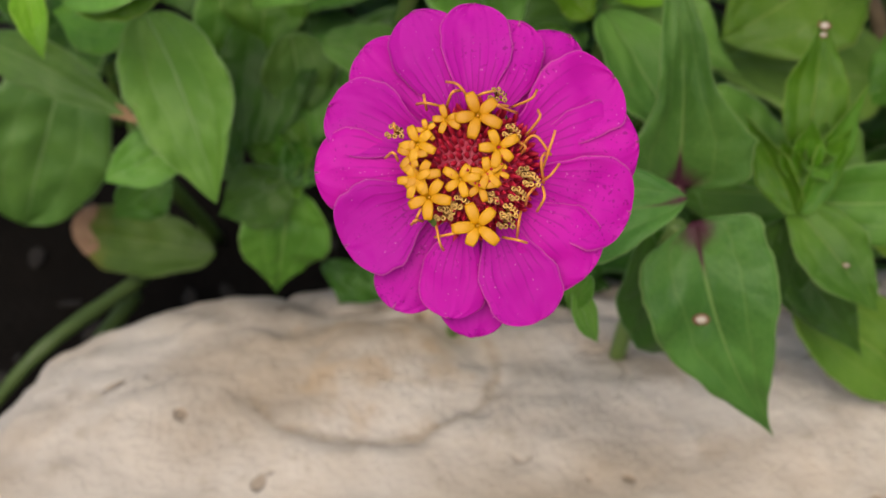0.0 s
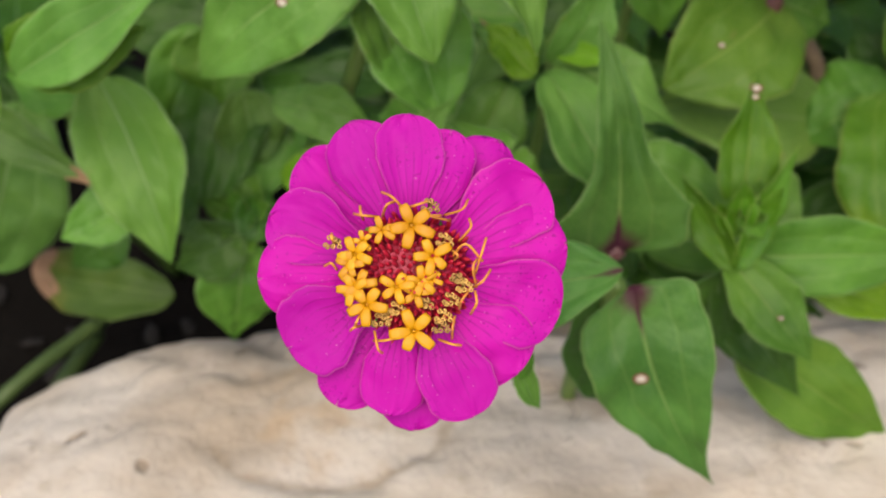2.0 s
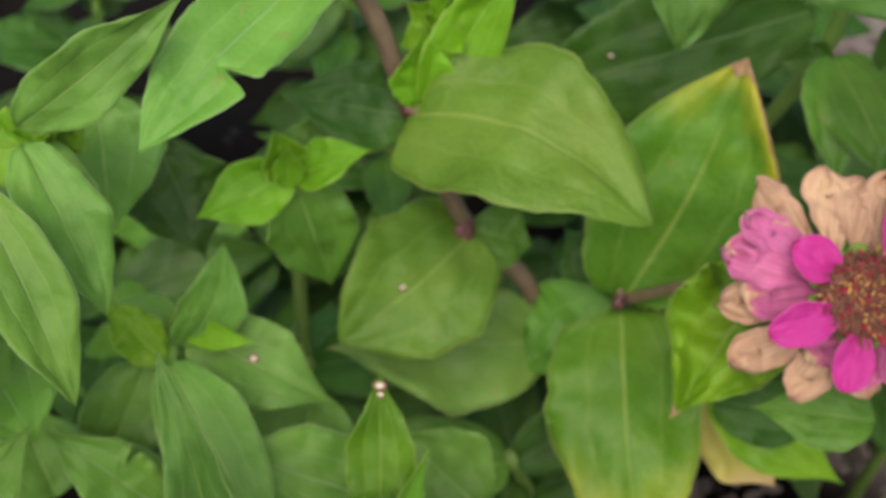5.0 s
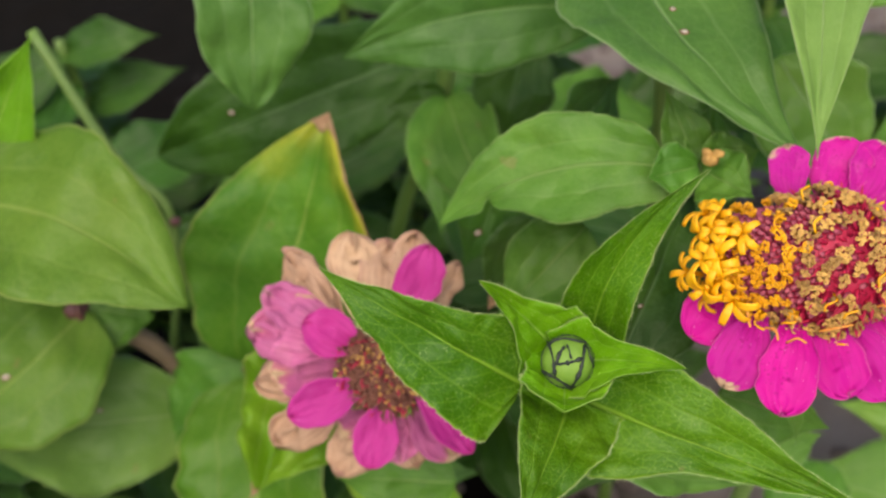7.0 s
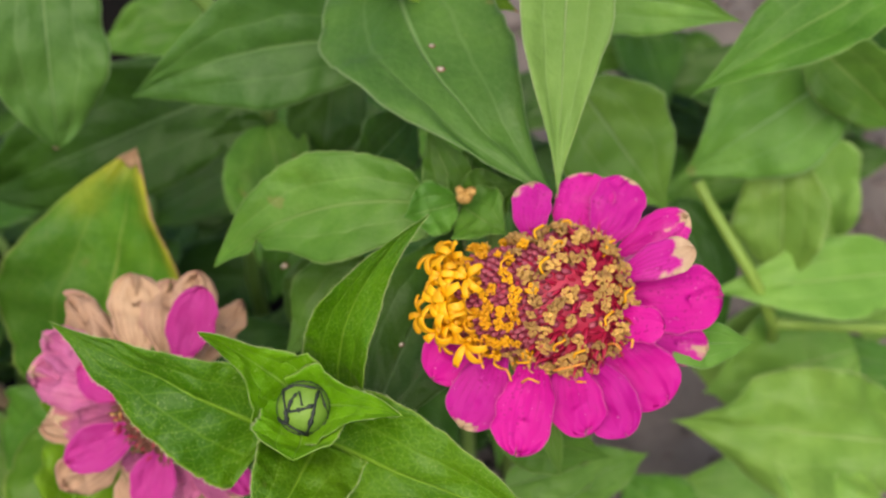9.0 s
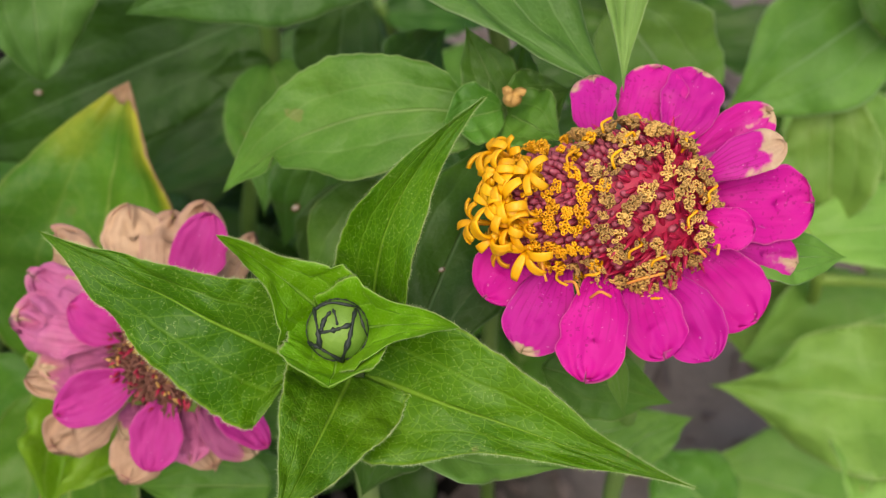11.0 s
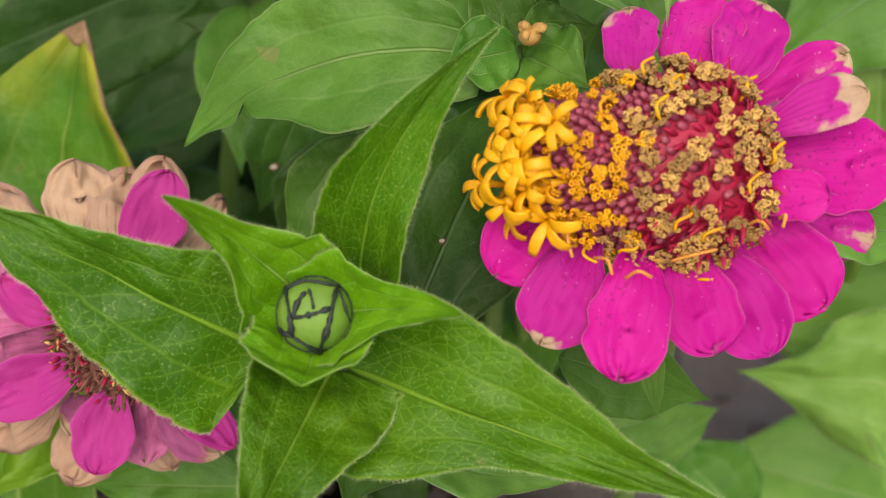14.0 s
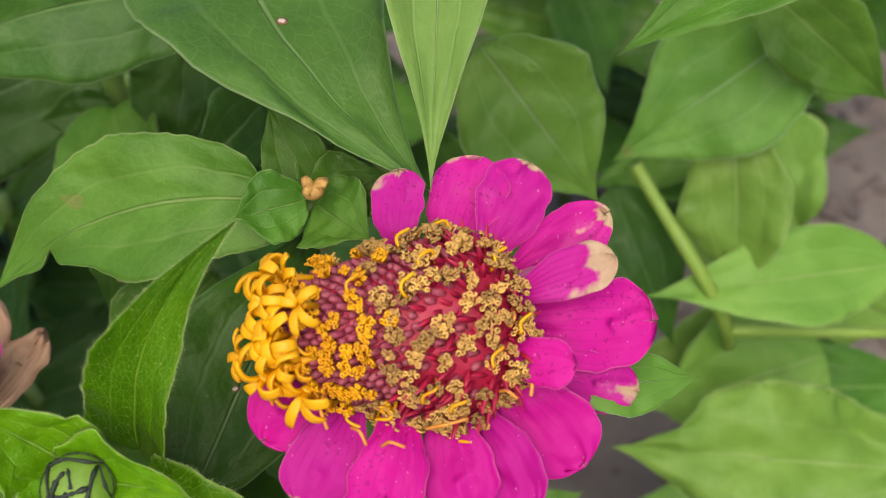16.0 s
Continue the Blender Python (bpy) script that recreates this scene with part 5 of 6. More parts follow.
leaf(p, (0.1518, 0.4518, 0.3229), (0.2010, 0.4661, 0.3552), (0.10, -0.96, 0.27), 0.0212, 0.06, 0.00, 18, 0.40, FRESH, wave=0.18)
leaf(p, (0.1554, 0.4421, 0.3246), (0.1753, 0.4127, 0.2890), (0.34, -0.62, 0.70), 0.0224, 0.10, 0.00, 18, 0.50, FRESH, wave=0.14, acum=1.1)
leaf(p, (0.1625, 0.4913, 0.3053), (0.1648, 0.4640, 0.2689), (0.29, -0.76, 0.59), 0.0374, 0.06, 0.00, 10, 0.38, FRESH, spots=((0.13, 0.35, 0.0017),))
leaf(p, (0.1763, 0.5015, 0.2731), (0.1886, 0.4803, 0.2439), (0.23, -0.74, 0.63), 0.0351, 0.06, 0.00, 10, 0.38, DARK_SHADED)
leaf(p, (0.0040, 0.4109, 0.2505), (0.0586, 0.4275, 0.2811), (-0.05, -0.84, 0.55), 0.0245, 0.08, 0.00, 14, 0.38, FRESH)
leaf(p, (0.1814, 0.4208, 0.1771), (0.1383, 0.4385, 0.2137), (0.11, -0.83, 0.54), 0.0260, 0.06, 0.00, 12, 0.38, PALE, spots=((0.5, 0.1, 0.0016), (0.4, -0.3, 0.0014)))
leaf(p, (0.1751, 0.3940, 0.1855), (0.1405, 0.4071, 0.2109), (0.38, -0.50, 0.78), 0.0164, 0.06, 0.00, 20, 0.38, PALE)
leaf(p, (0.1636, 0.4507, 0.1777), (0.1594, 0.4298, 0.1569), (0.08, -0.71, 0.70), 0.0316, 0.06, 0.00, 12, 0.38, FRESH)
leaf(p, (0.0816, 0.4496, 0.1728), (0.1234, 0.4527, 0.1918), (-0.20, -0.79, 0.58), 0.0187, 0.06, 0.00, 14, 0.38, LIME)
leaf(p, (0.0831, 0.4809, 0.1897), (0.1068, 0.4721, 0.1680), (0.30, -0.73, 0.62), 0.0283, 0.06, 0.00, 12, 0.38, SAGE)
leaf(p, (0.0658, 0.4681, 0.2043), (0.0702, 0.4597, 0.1682), (0.39, -0.89, 0.25), 0.0295, 0.06, 0.00, 12, 0.38, SAGE)
# the plant in the shade at the end of the stone
p = plant("zinnia_plant", (0.0, 0.56), "shaded zinnia with broad leaves and one pink withered tip")
stem(p, [(0.0, 0.56, 0.0), (-0.012, 0.50, 0.12), (0.0171, 0.4451, 0.2234)], 0.0035, STEM)
leaf(p, (-0.0392, 0.5092, 0.1610), (-0.0656, 0.4769, 0.0858), (0.24, -0.92, 0.31), 0.0593, 0.08, 0.00, 8, 0.55, SAGE, acum=0.6, wave=0.06)
leaf(p, (0.0423, 0.4943, 0.2159), (0.0415, 0.4735, 0.1593), (0.19, -0.92, 0.34), 0.0362, 0.08, 0.00, 10, 0.38, GREEN)
leaf(p, (0.0572, 0.4860, 0.2217), (0.0509, 0.4727, 0.1869), (0.13, -0.93, 0.33), 0.0329, 0.08, 0.00, 10, 0.38, GREEN)
leaf(p, (0.0125, 0.4584, 0.1373), (-0.0135, 0.4517, 0.1166), (-0.10, -0.90, 0.42), 0.0237, 0.06, 0.00, 12, 0.38, DARK_SHADED)
leaf(p, (0.0186, 0.4456, 0.2246), (0.0470, 0.3998, 0.1767), (0.04, -0.77, 0.63), 0.0371, 0.08, -0.05, 18, 0.42, PALE, acum=1.0)
leaf(p, (0.0585, 0.4909, 0.2040), (0.0532, 0.4392, 0.1624), (0.09, -0.83, 0.55), 0.0370, 0.06, 0.00, 12, 0.42, DARK_SHADED, acum=1.0)
leaf(p, (0.0772, 0.4881, 0.1902), (0.0704, 0.4478, 0.1613), (-0.11, -0.83, 0.55), 0.0342, 0.06, 0.00, 12, 0.42, GREEN, acum=1.0)
leaf(p, (0.0314, 0.4601, 0.1730), (0.0484, 0.4312, 0.1544), (0.09, -0.83, 0.55), 0.0269, 0.06, 0.00, 14, 0.42, DARK_SHADED)
rosette(p, (0.0661, 0.4350, 0.1682), (-0.1, -0.55, 0.8), 0.020, 9, GREEN)
leaf(p, (0.0138, 0.4464, 0.2176), (0.0236, 0.4402, 0.1899), (0.36, -0.87, 0.32), 0.0248, 0.06, 0.00, 14, 0.38, GREEN)
leaf(p, (0.0158, 0.4472, 0.2184), (-0.0223, 0.4620, 0.2126), (-0.37, -0.73, 0.58), 0.0269, 0.06, 0.00, 14, 0.38, GREEN)
leaf(p, (-0.0211, 0.4354, 0.2497), (-0.0086, 0.4142, 0.2280), (0.25, -0.62, 0.75), 0.0189, 0.06, 0.00, 14, 0.38, DARK_SHADED)
leaf(p, (-0.0444, 0.4495, 0.2062), (0.0171, 0.4252, 0.1902), (-0.01, -0.77, 0.63), 0.0199, 0.06, -0.04, 14, 0.30, SAGE, brown=0.14, acum=1.0)
leaf(p, (0.0288, 0.4393, 0.1761), (-0.0007, 0.4217, 0.1652), (0.04, -0.77, 0.63), 0.0227, 0.06, -0.03, 12, 0.45, PALE, acum=1.0)
leaf(p, (-0.0101, 0.4179, 0.2530), (-0.0005, 0.3962, 0.2387), (0.09, -0.77, 0.63), 0.0113, 0.06, 0.00, 18, 0.40, LIME, acum=1.1)
leaf(p, (-0.0041, 0.4270, 0.2481), (0.0454, 0.4255, 0.2614), (-0.01, -0.83, 0.55), 0.0279, 0.08, 0.05, 14, 0.42, BRIGHT, acum=0.9)
leaf(p, (0.0206, 0.4781, 0.0717), (-0.0571, 0.5064, 0.0558), (-0.36, -0.60, 0.71), 0.0340, 0.06, 0.00, 12, 0.50, OLIVE, brown=0.20, acum=0.5, wave=0.06)
leaf(p, (0.0688, 0.4289, 0.1637), (0.0393, 0.4256, 0.1465), (-0.20, -0.84, 0.51), 0.0261, 0.06, 0.00, 16, 0.38, DARK_SHADED)
leaf(p, (0.0700, 0.4275, 0.1622), (0.0764, 0.4492, 0.1699), (0.28, -0.39, 0.88), 0.0196, 0.06, 0.00, 16, 0.38, DARK_SHADED)
leaf(p, (0.0682, 0.4311, 0.1588), (0.0607, 0.4188, 0.1108), (0.08, -0.97, 0.24), 0.0358, 0.08, 0.00, 12, 0.38, GREEN)
leaf(p, (0.0927, 0.4493, 0.0986), (0.0837, 0.4369, 0.0861), (0.06, -0.73, 0.68), 0.0294, 0.06, 0.00, 12, 0.38, DARK_SHADED)
stem(p, [(-0.0199, 0.4898, 0.0414), (-0.0517, 0.4387, 0.0471), (-0.08, 0.42, 0.02)], 0.0036, SHADED_STEM)
stem(p, [(-0.0264, 0.4905, 0.0280), (-0.0407, 0.4466, 0.0264), (-0.06, 0.44, 0.0)], 0.004, SHADED_STEM)

# ---- the full magenta bloom ----
p = plant("zinnia_plant", (0.13, 0.46), "upright zinnia with one full magenta bloom")
stem(p, [(0.13, 0.46, 0.0), (0.135, 0.40, 0.13), (0.136, 0.305, 0.275), (0.136, 0.288, 0.294)], 0.0034, STEM)
leaf(p, (0.1681, 0.3102, 0.2415), (0.1636, 0.3120, 0.2262), (-0.28, -0.87, 0.41), 0.0072, 0.08, 0.00, 20, 0.38, GREEN)
leaf(p, (0.1652, 0.3123, 0.2365), (0.1732, 0.3100, 0.2155), (0.23, -0.91, 0.35), 0.0070, 0.08, 0.06, 18, 0.38, PALE, acum=1.2)
F = frame_of((0.1358, 0.2832, 0.2985), (0.009, -0.712, 0.703), (-0.051, 0.701, 0.711))
bloom = bloom_core(p, F, 0.0125, 0.0065, CRIMSON, "full magenta zinnia bloom with a crimson and yellow centre")
petal(bloom, (0.1413, 0.2914, 0.3039), (0.1547, 0.3082, 0.3164), (0.09, -0.64, 0.76), 0.0150, 0.04, -0.16, MAGENTA, crumple=0.025, dent=0.02)
petal(bloom, (0.1280, 0.2905, 0.3026), (0.1102, 0.3049, 0.3124), (-0.14, -0.67, 0.73), 0.0150, 0.06, 0.20, MAGENTA, crumple=0.025, dent=0.00)
petal(bloom, (0.1306, 0.2787, 0.2911), (0.1191, 0.2658, 0.2739), (-0.04, -0.79, 0.62), 0.0150, 0.04, -0.16, MAGENTA, crumple=0.025, dent=0.05)
petal(bloom, (0.1363, 0.2782, 0.2899), (0.1381, 0.2628, 0.2693), (-0.01, -0.80, 0.60), 0.0144, 0.04, 0.20, MAGENTA, crumple=0.025, dent=0.00)
petal(bloom, (0.1314, 0.2903, 0.3058), (0.1215, 0.3067, 0.3217), (-0.05, -0.71, 0.70), 0.0163, 0.04, -0.16, MAGENTA, crumple=0.025, dent=0.00)
petal(bloom, (0.1351, 0.2913, 0.3061), (0.1341, 0.3090, 0.3226), (-0.02, -0.68, 0.73), 0.0148, 0.08, 0.20, MAGENTA, crumple=0.025, dent=0.00)
petal(bloom, (0.1383, 0.2907, 0.3061), (0.1441, 0.3060, 0.3207), (0.01, -0.70, 0.72), 0.0148, 0.06, -0.16, MAGENTA, crumple=0.025, dent=0.05)
petal(bloom, (0.1440, 0.2883, 0.3030), (0.1640, 0.2995, 0.3126), (0.07, -0.72, 0.69), 0.0190, 0.04, 0.20, MAGENTA, crumple=0.025, dent=0.02)
petal(bloom, (0.1457, 0.2854, 0.3006), (0.1696, 0.2898, 0.3040), (0.04, -0.75, 0.66), 0.0195, 0.06, -0.16, MAGENTA, crumple=0.025, dent=0.02)
petal(bloom, (0.1457, 0.2825, 0.2971), (0.1690, 0.2799, 0.2927), (0.03, -0.77, 0.64), 0.0195, 0.06, 0.20, MAGENTA, crumple=0.025, dent=0.02)
petal(bloom, (0.1433, 0.2789, 0.2940), (0.1599, 0.2689, 0.2829), (-0.02, -0.76, 0.65), 0.0195, 0.08, -0.16, MAGENTA, crumple=0.025, dent=0.00)
petal(bloom, (0.1398, 0.2773, 0.2919), (0.1497, 0.2623, 0.2751), (-0.02, -0.75, 0.66), 0.0166, 0.06, 0.20, MAGENTA, crumple=0.025, dent=0.00)
petal(bloom, (0.1341, 0.2765, 0.2917), (0.1310, 0.2617, 0.2761), (-0.01, -0.73, 0.69), 0.0151, 0.06, -0.16, MAGENTA, crumple=0.025, dent=0.00)
petal(bloom, (0.1268, 0.2800, 0.2947), (0.1087, 0.2723, 0.2858), (-0.00, -0.76, 0.65), 0.0195, 0.04, 0.20, MAGENTA, crumple=0.025, dent=0.05)
petal(bloom, (0.1252, 0.2829, 0.2983), (0.1021, 0.2816, 0.2965), (-0.01, -0.76, 0.65), 0.0177, 0.06, -0.16, MAGENTA, crumple=0.025, dent=0.05)
petal(bloom, (0.1258, 0.2865, 0.3014), (0.1043, 0.2928, 0.3066), (-0.06, -0.75, 0.66), 0.0166, 0.06, 0.20, MAGENTA, crumple=0.025, dent=0.02)
set_piece('floret', STAR_OPEN[0], bloom, frame_of((0.1238, 0.2805, 0.3072), (-0.20, -0.71, 0.70), (0.40, 0.5, 0.5)) @ Matrix.Diagonal((1.12, 1.12, 1.12, 1)))
set_piece('floret', STAR_OPEN[1], bloom, frame_of((0.1254, 0.2824, 0.3092), (-0.17, -0.71, 0.70), (0.60, 0.5, 0.5)) @ Matrix.Diagonal((0.67, 0.67, 0.67, 1)))
set_piece('floret', STAR_OPEN[2], bloom, frame_of((0.1247, 0.2759, 0.3026), (-0.19, -0.71, 0.70), (0.00, 0.5, 0.5)) @ Matrix.Diagonal((1.12, 1.12, 1.12, 1)))
set_piece('floret', STAR_OPEN[0], bloom, frame_of((0.1266, 0.2730, 0.2996), (-0.16, -0.71, 0.70), (0.20, 0.5, 0.5)) @ Matrix.Diagonal((1.29, 1.29, 1.29, 1)))
set_piece('floret', STAR_OPEN[1], bloom, frame_of((0.1236, 0.2752, 0.3020), (-0.21, -0.71, 0.70), (-0.60, 0.5, 0.5)) @ Matrix.Diagonal((1.01, 1.01, 1.01, 1)))
set_piece('floret', STAR_OPEN[2], bloom, frame_of((0.1293, 0.2841, 0.3109), (-0.10, -0.71, 0.70), (0.60, 0.5, 0.5)) @ Matrix.Diagonal((0.84, 0.84, 0.84, 1)))
set_piece('floret', STAR_OPEN[0], bloom, frame_of((0.1355, 0.2850, 0.3117), (0.01, -0.71, 0.70), (0.40, 0.5, 0.5)) @ Matrix.Diagonal((1.40, 1.40, 1.40, 1)))
set_piece('floret', STAR_OPEN[1], bloom, frame_of((0.1400, 0.2806, 0.3072), (0.08, -0.71, 0.70), (-0.60, 0.5, 0.5)) @ Matrix.Diagonal((1.18, 1.18, 1.18, 1)))
set_piece('floret', STAR_OPEN[2], bloom, frame_of((0.1327, 0.2758, 0.3024), (-0.05, -0.71, 0.70), (0.00, 0.5, 0.5)) @ Matrix.Diagonal((1.06, 1.06, 1.06, 1)))
set_piece('floret', STAR_OPEN[0], bloom, frame_of((0.1380, 0.2768, 0.3034), (0.04, -0.71, 0.70), (-0.40, 0.5, 0.5)) @ Matrix.Diagonal((1.01, 1.01, 1.01, 1)))
set_piece('floret', STAR_OPEN[1], bloom, frame_of((0.1366, 0.2694, 0.2958), (0.01, -0.71, 0.70), (0.40, 0.5, 0.5)) @ Matrix.Diagonal((1.40, 1.40, 1.40, 1)))
set_piece('floret', STAR_OPEN[2], bloom, frame_of((0.1368, 0.2750, 0.3015), (0.02, -0.71, 0.70), (0.00, 0.5, 0.5)) @ Matrix.Diagonal((0.90, 0.90, 0.90, 1)))
set_piece('floret', STAR_OPEN[0], bloom, frame_of((0.1401, 0.2771, 0.3037), (0.08, -0.71, 0.70), (0.40, 0.5, 0.5)) @ Matrix.Diagonal((0.67, 0.67, 0.67, 1)))
set_piece('floret', STAR_OPEN[1], bloom, frame_of((0.1228, 0.2788, 0.3056), (-0.22, -0.71, 0.70), (-0.20, 0.5, 0.5)) @ Matrix.Diagonal((0.90, 0.90, 0.90, 1)))
set_piece('floret', SPENT[0], bloom, frame_of((0.1330, 0.2728, 0.2986), (-0.06, -0.71, 0.70), (0, 0.5, 0.5)) @ Matrix.Diagonal((1.1, 1.1, 1.1, 1)))
set_piece('floret', SPENT[3], bloom, frame_of((0.1390, 0.2739, 0.2996), (0.07, -0.71, 0.70), (0, 0.5, 0.5)) @ Matrix.Diagonal((1.1, 1.1, 1.1, 1)))
set_piece('floret', SPENT[0], bloom, frame_of((0.1428, 0.2720, 0.2977), (0.15, -0.71, 0.70), (0, 0.5, 0.5)) @ Matrix.Diagonal((1.1, 1.1, 1.1, 1)))
set_piece('floret', SPENT[3], bloom, frame_of((0.1456, 0.2777, 0.3035), (0.22, -0.71, 0.70), (0, 0.5, 0.5)) @ Matrix.Diagonal((1.1, 1.1, 1.1, 1)))
set_piece('floret', SPENT[0], bloom, frame_of((0.1393, 0.2883, 0.3143), (0.10, -0.71, 0.70), (0, 0.5, 0.5)) @ Matrix.Diagonal((1.1, 1.1, 1.1, 1)))
set_piece('floret', SPENT[0], bloom, frame_of((0.1425, 0.2833, 0.3091), (0.16, -0.71, 0.70), (0, 0.5, 0.5)) @ Matrix.Diagonal((1.1, 1.1, 1.1, 1)))
set_piece('floret', SPENT[0], bloom, frame_of((0.1297, 0.2710, 0.2969), (-0.14, -0.71, 0.70), (0, 0.5, 0.5)) @ Matrix.Diagonal((1.1, 1.1, 1.1, 1)))
set_piece('floret', SPENT[0], bloom, frame_of((0.1191, 0.2823, 0.3084), (-0.35, -0.71, 0.70), (0, 0.5, 0.5)) @ Matrix.Diagonal((1.1, 1.1, 1.1, 1)))
set_piece('floret', SPENT[0], bloom, frame_of((0.1423, 0.2704, 0.2961), (0.14, -0.71, 0.70), (0, 0.5, 0.5)) @ Matrix.Diagonal((1.1, 1.1, 1.1, 1)))
set_piece('floret', SPENT[0], bloom, frame_of((0.1470, 0.2766, 0.3023), (0.25, -0.71, 0.70), (0, 0.5, 0.5)) @ Matrix.Diagonal((1.1, 1.1, 1.1, 1)))
set_piece('floret', SPENT[2], bloom, frame_of((0.1313, 0.2718, 0.2976), (-0.10, -0.71, 0.70), (0, 0.5, 0.5)) @ Matrix.Diagonal((1.1, 1.1, 1.1, 1)))
set_piece('floret', SPENT[0], bloom, frame_of((0.1443, 0.2745, 0.3002), (0.19, -0.71, 0.70), (0, 0.5, 0.5)) @ Matrix.Diagonal((1.1, 1.1, 1.1, 1)))
style(bloom, [(0.1424, 0.2893, 0.3109), (0.1460, 0.2866, 0.3153), (0.1473, 0.2899, 0.3151)])
style(bloom, [(0.1436, 0.2885, 0.3101), (0.1393, 0.2854, 0.3142), (0.1417, 0.2874, 0.3126)])
style(bloom, [(0.1456, 0.2853, 0.3069), (0.1479, 0.2839, 0.3126), (0.1477, 0.2871, 0.3122)])
style(bloom, [(0.1440, 0.2828, 0.3044), (0.1470, 0.2815, 0.3101), (0.1508, 0.2808, 0.3058)])
style(bloom, [(0.1494, 0.2806, 0.3021), (0.1505, 0.2804, 0.3090), (0.1514, 0.2843, 0.3093)])
style(bloom, [(0.1498, 0.2786, 0.3000), (0.1487, 0.2780, 0.3065), (0.1496, 0.2811, 0.3061)])
style(bloom, [(0.1490, 0.2785, 0.3000), (0.1508, 0.2761, 0.3046), (0.1526, 0.2796, 0.3046)])
style(bloom, [(0.1463, 0.2752, 0.2966), (0.1465, 0.2731, 0.3016), (0.1480, 0.2762, 0.3012)])
style(bloom, [(0.1487, 0.2745, 0.2959), (0.1497, 0.2728, 0.3013), (0.1494, 0.2763, 0.3012)])
style(bloom, [(0.1449, 0.2706, 0.2920), (0.1448, 0.2690, 0.2975), (0.1453, 0.2725, 0.2974)])
style(bloom, [(0.1420, 0.2705, 0.2919), (0.1447, 0.2666, 0.2951), (0.1468, 0.2681, 0.2930)])
style(bloom, [(0.1281, 0.2699, 0.2915), (0.1310, 0.2668, 0.2955), (0.1336, 0.2692, 0.2942)])
style(bloom, [(0.1300, 0.2681, 0.2897), (0.1292, 0.2656, 0.2942), (0.1283, 0.2697, 0.2949)])
style(bloom, [(0.1288, 0.2924, 0.3142), (0.1312, 0.2880, 0.3169), (0.1334, 0.2883, 0.3137)])
style(bloom, [(0.1291, 0.2887, 0.3105), (0.1301, 0.2867, 0.3157), (0.1318, 0.2892, 0.3146)])
style(bloom, [(0.1251, 0.2881, 0.3100), (0.1248, 0.2853, 0.3143), (0.1244, 0.2883, 0.3137)])
style(bloom, [(0.1230, 0.2889, 0.3108), (0.1251, 0.2851, 0.3141), (0.1280, 0.2868, 0.3122)])
style(bloom, [(0.1342, 0.2901, 0.3119), (0.1364, 0.2870, 0.3158), (0.1392, 0.2895, 0.3148)])
style(bloom, [(0.1171, 0.2809, 0.3027), (0.1189, 0.2779, 0.3068), (0.1199, 0.2787, 0.3040)])
style(bloom, [(0.1239, 0.2718, 0.2935), (0.1246, 0.2694, 0.2981), (0.1253, 0.2724, 0.2977)])
style(bloom, [(0.1190, 0.2842, 0.3061), (0.1189, 0.2815, 0.3105), (0.1186, 0.2840, 0.3095)])
style(bloom, [(0.1254, 0.2721, 0.2938), (0.1241, 0.2685, 0.2973), (0.1232, 0.2697, 0.2949)])
style(bloom, [(0.1446, 0.2824, 0.3040), (0.1454, 0.2798, 0.3084), (0.1438, 0.2825, 0.3076)])

# ---- the faded bloom ----
F = frame_of((0.3856, 0.4225, 0.2751), (-0.097, -0.727, 0.68), (0.159, 0.663, 0.731))
bloom = bloom_core(faded, F, 0.0130, 0.0060, DARK_CHAFF, "faded zinnia bloom with dry tan and pink petals")
petal(bloom, (0.3802, 0.4345, 0.2782), (0.3793, 0.4587, 0.2947), (0.12, -0.56, 0.82), 0.0151, 0.05, -0.16, TAN_PETAL, foot=0.2, crumple=0.09, dent=0.11)
petal(bloom, (0.3864, 0.4334, 0.2780), (0.3911, 0.4552, 0.2928), (0.13, -0.58, 0.81), 0.0147, 0.05, -0.16, TAN_PETAL, foot=0.2, crumple=0.11, dent=0.11)
petal(bloom, (0.3902, 0.4327, 0.2778), (0.3993, 0.4551, 0.2939), (0.12, -0.61, 0.78), 0.0128, 0.05, -0.16, TAN_PETAL, foot=0.2, crumple=0.09, dent=0.11)
petal(bloom, (0.3774, 0.4333, 0.2765), (0.3612, 0.4574, 0.2908), (-0.01, -0.51, 0.86), 0.0121, 0.05, -0.16, TAN_PETAL, foot=0.2, crumple=0.13, dent=0.11)
petal(bloom, (0.3923, 0.4306, 0.2759), (0.4095, 0.4475, 0.2873), (0.13, -0.64, 0.76), 0.0096, 0.05, -0.16, TAN_PETAL, foot=0.2, crumple=0.11, dent=0.11)
petal(bloom, (0.3771, 0.4262, 0.2691), (0.3471, 0.4329, 0.2630), (-0.29, -0.64, 0.72), 0.0128, 0.05, -0.16, TAN_PETAL, foot=0.2, crumple=0.11, dent=0.11)
petal(bloom, (0.3763, 0.4229, 0.2654), (0.3503, 0.4206, 0.2505), (-0.27, -0.76, 0.59), 0.0134, 0.05, -0.16, TAN_PETAL, foot=0.2, crumple=0.09, dent=0.11)
petal(bloom, (0.3809, 0.4203, 0.2634), (0.3681, 0.4115, 0.2436), (-0.11, -0.88, 0.46), 0.0147, 0.05, -0.16, TAN_PETAL, foot=0.2, crumple=0.09, dent=0.11)
petal(bloom, (0.3873, 0.4200, 0.2640), (0.3903, 0.4093, 0.2446), (0.15, -0.86, 0.49), 0.0121, 0.05, -0.16, TAN_PETAL, foot=0.2, crumple=0.09, dent=0.11)
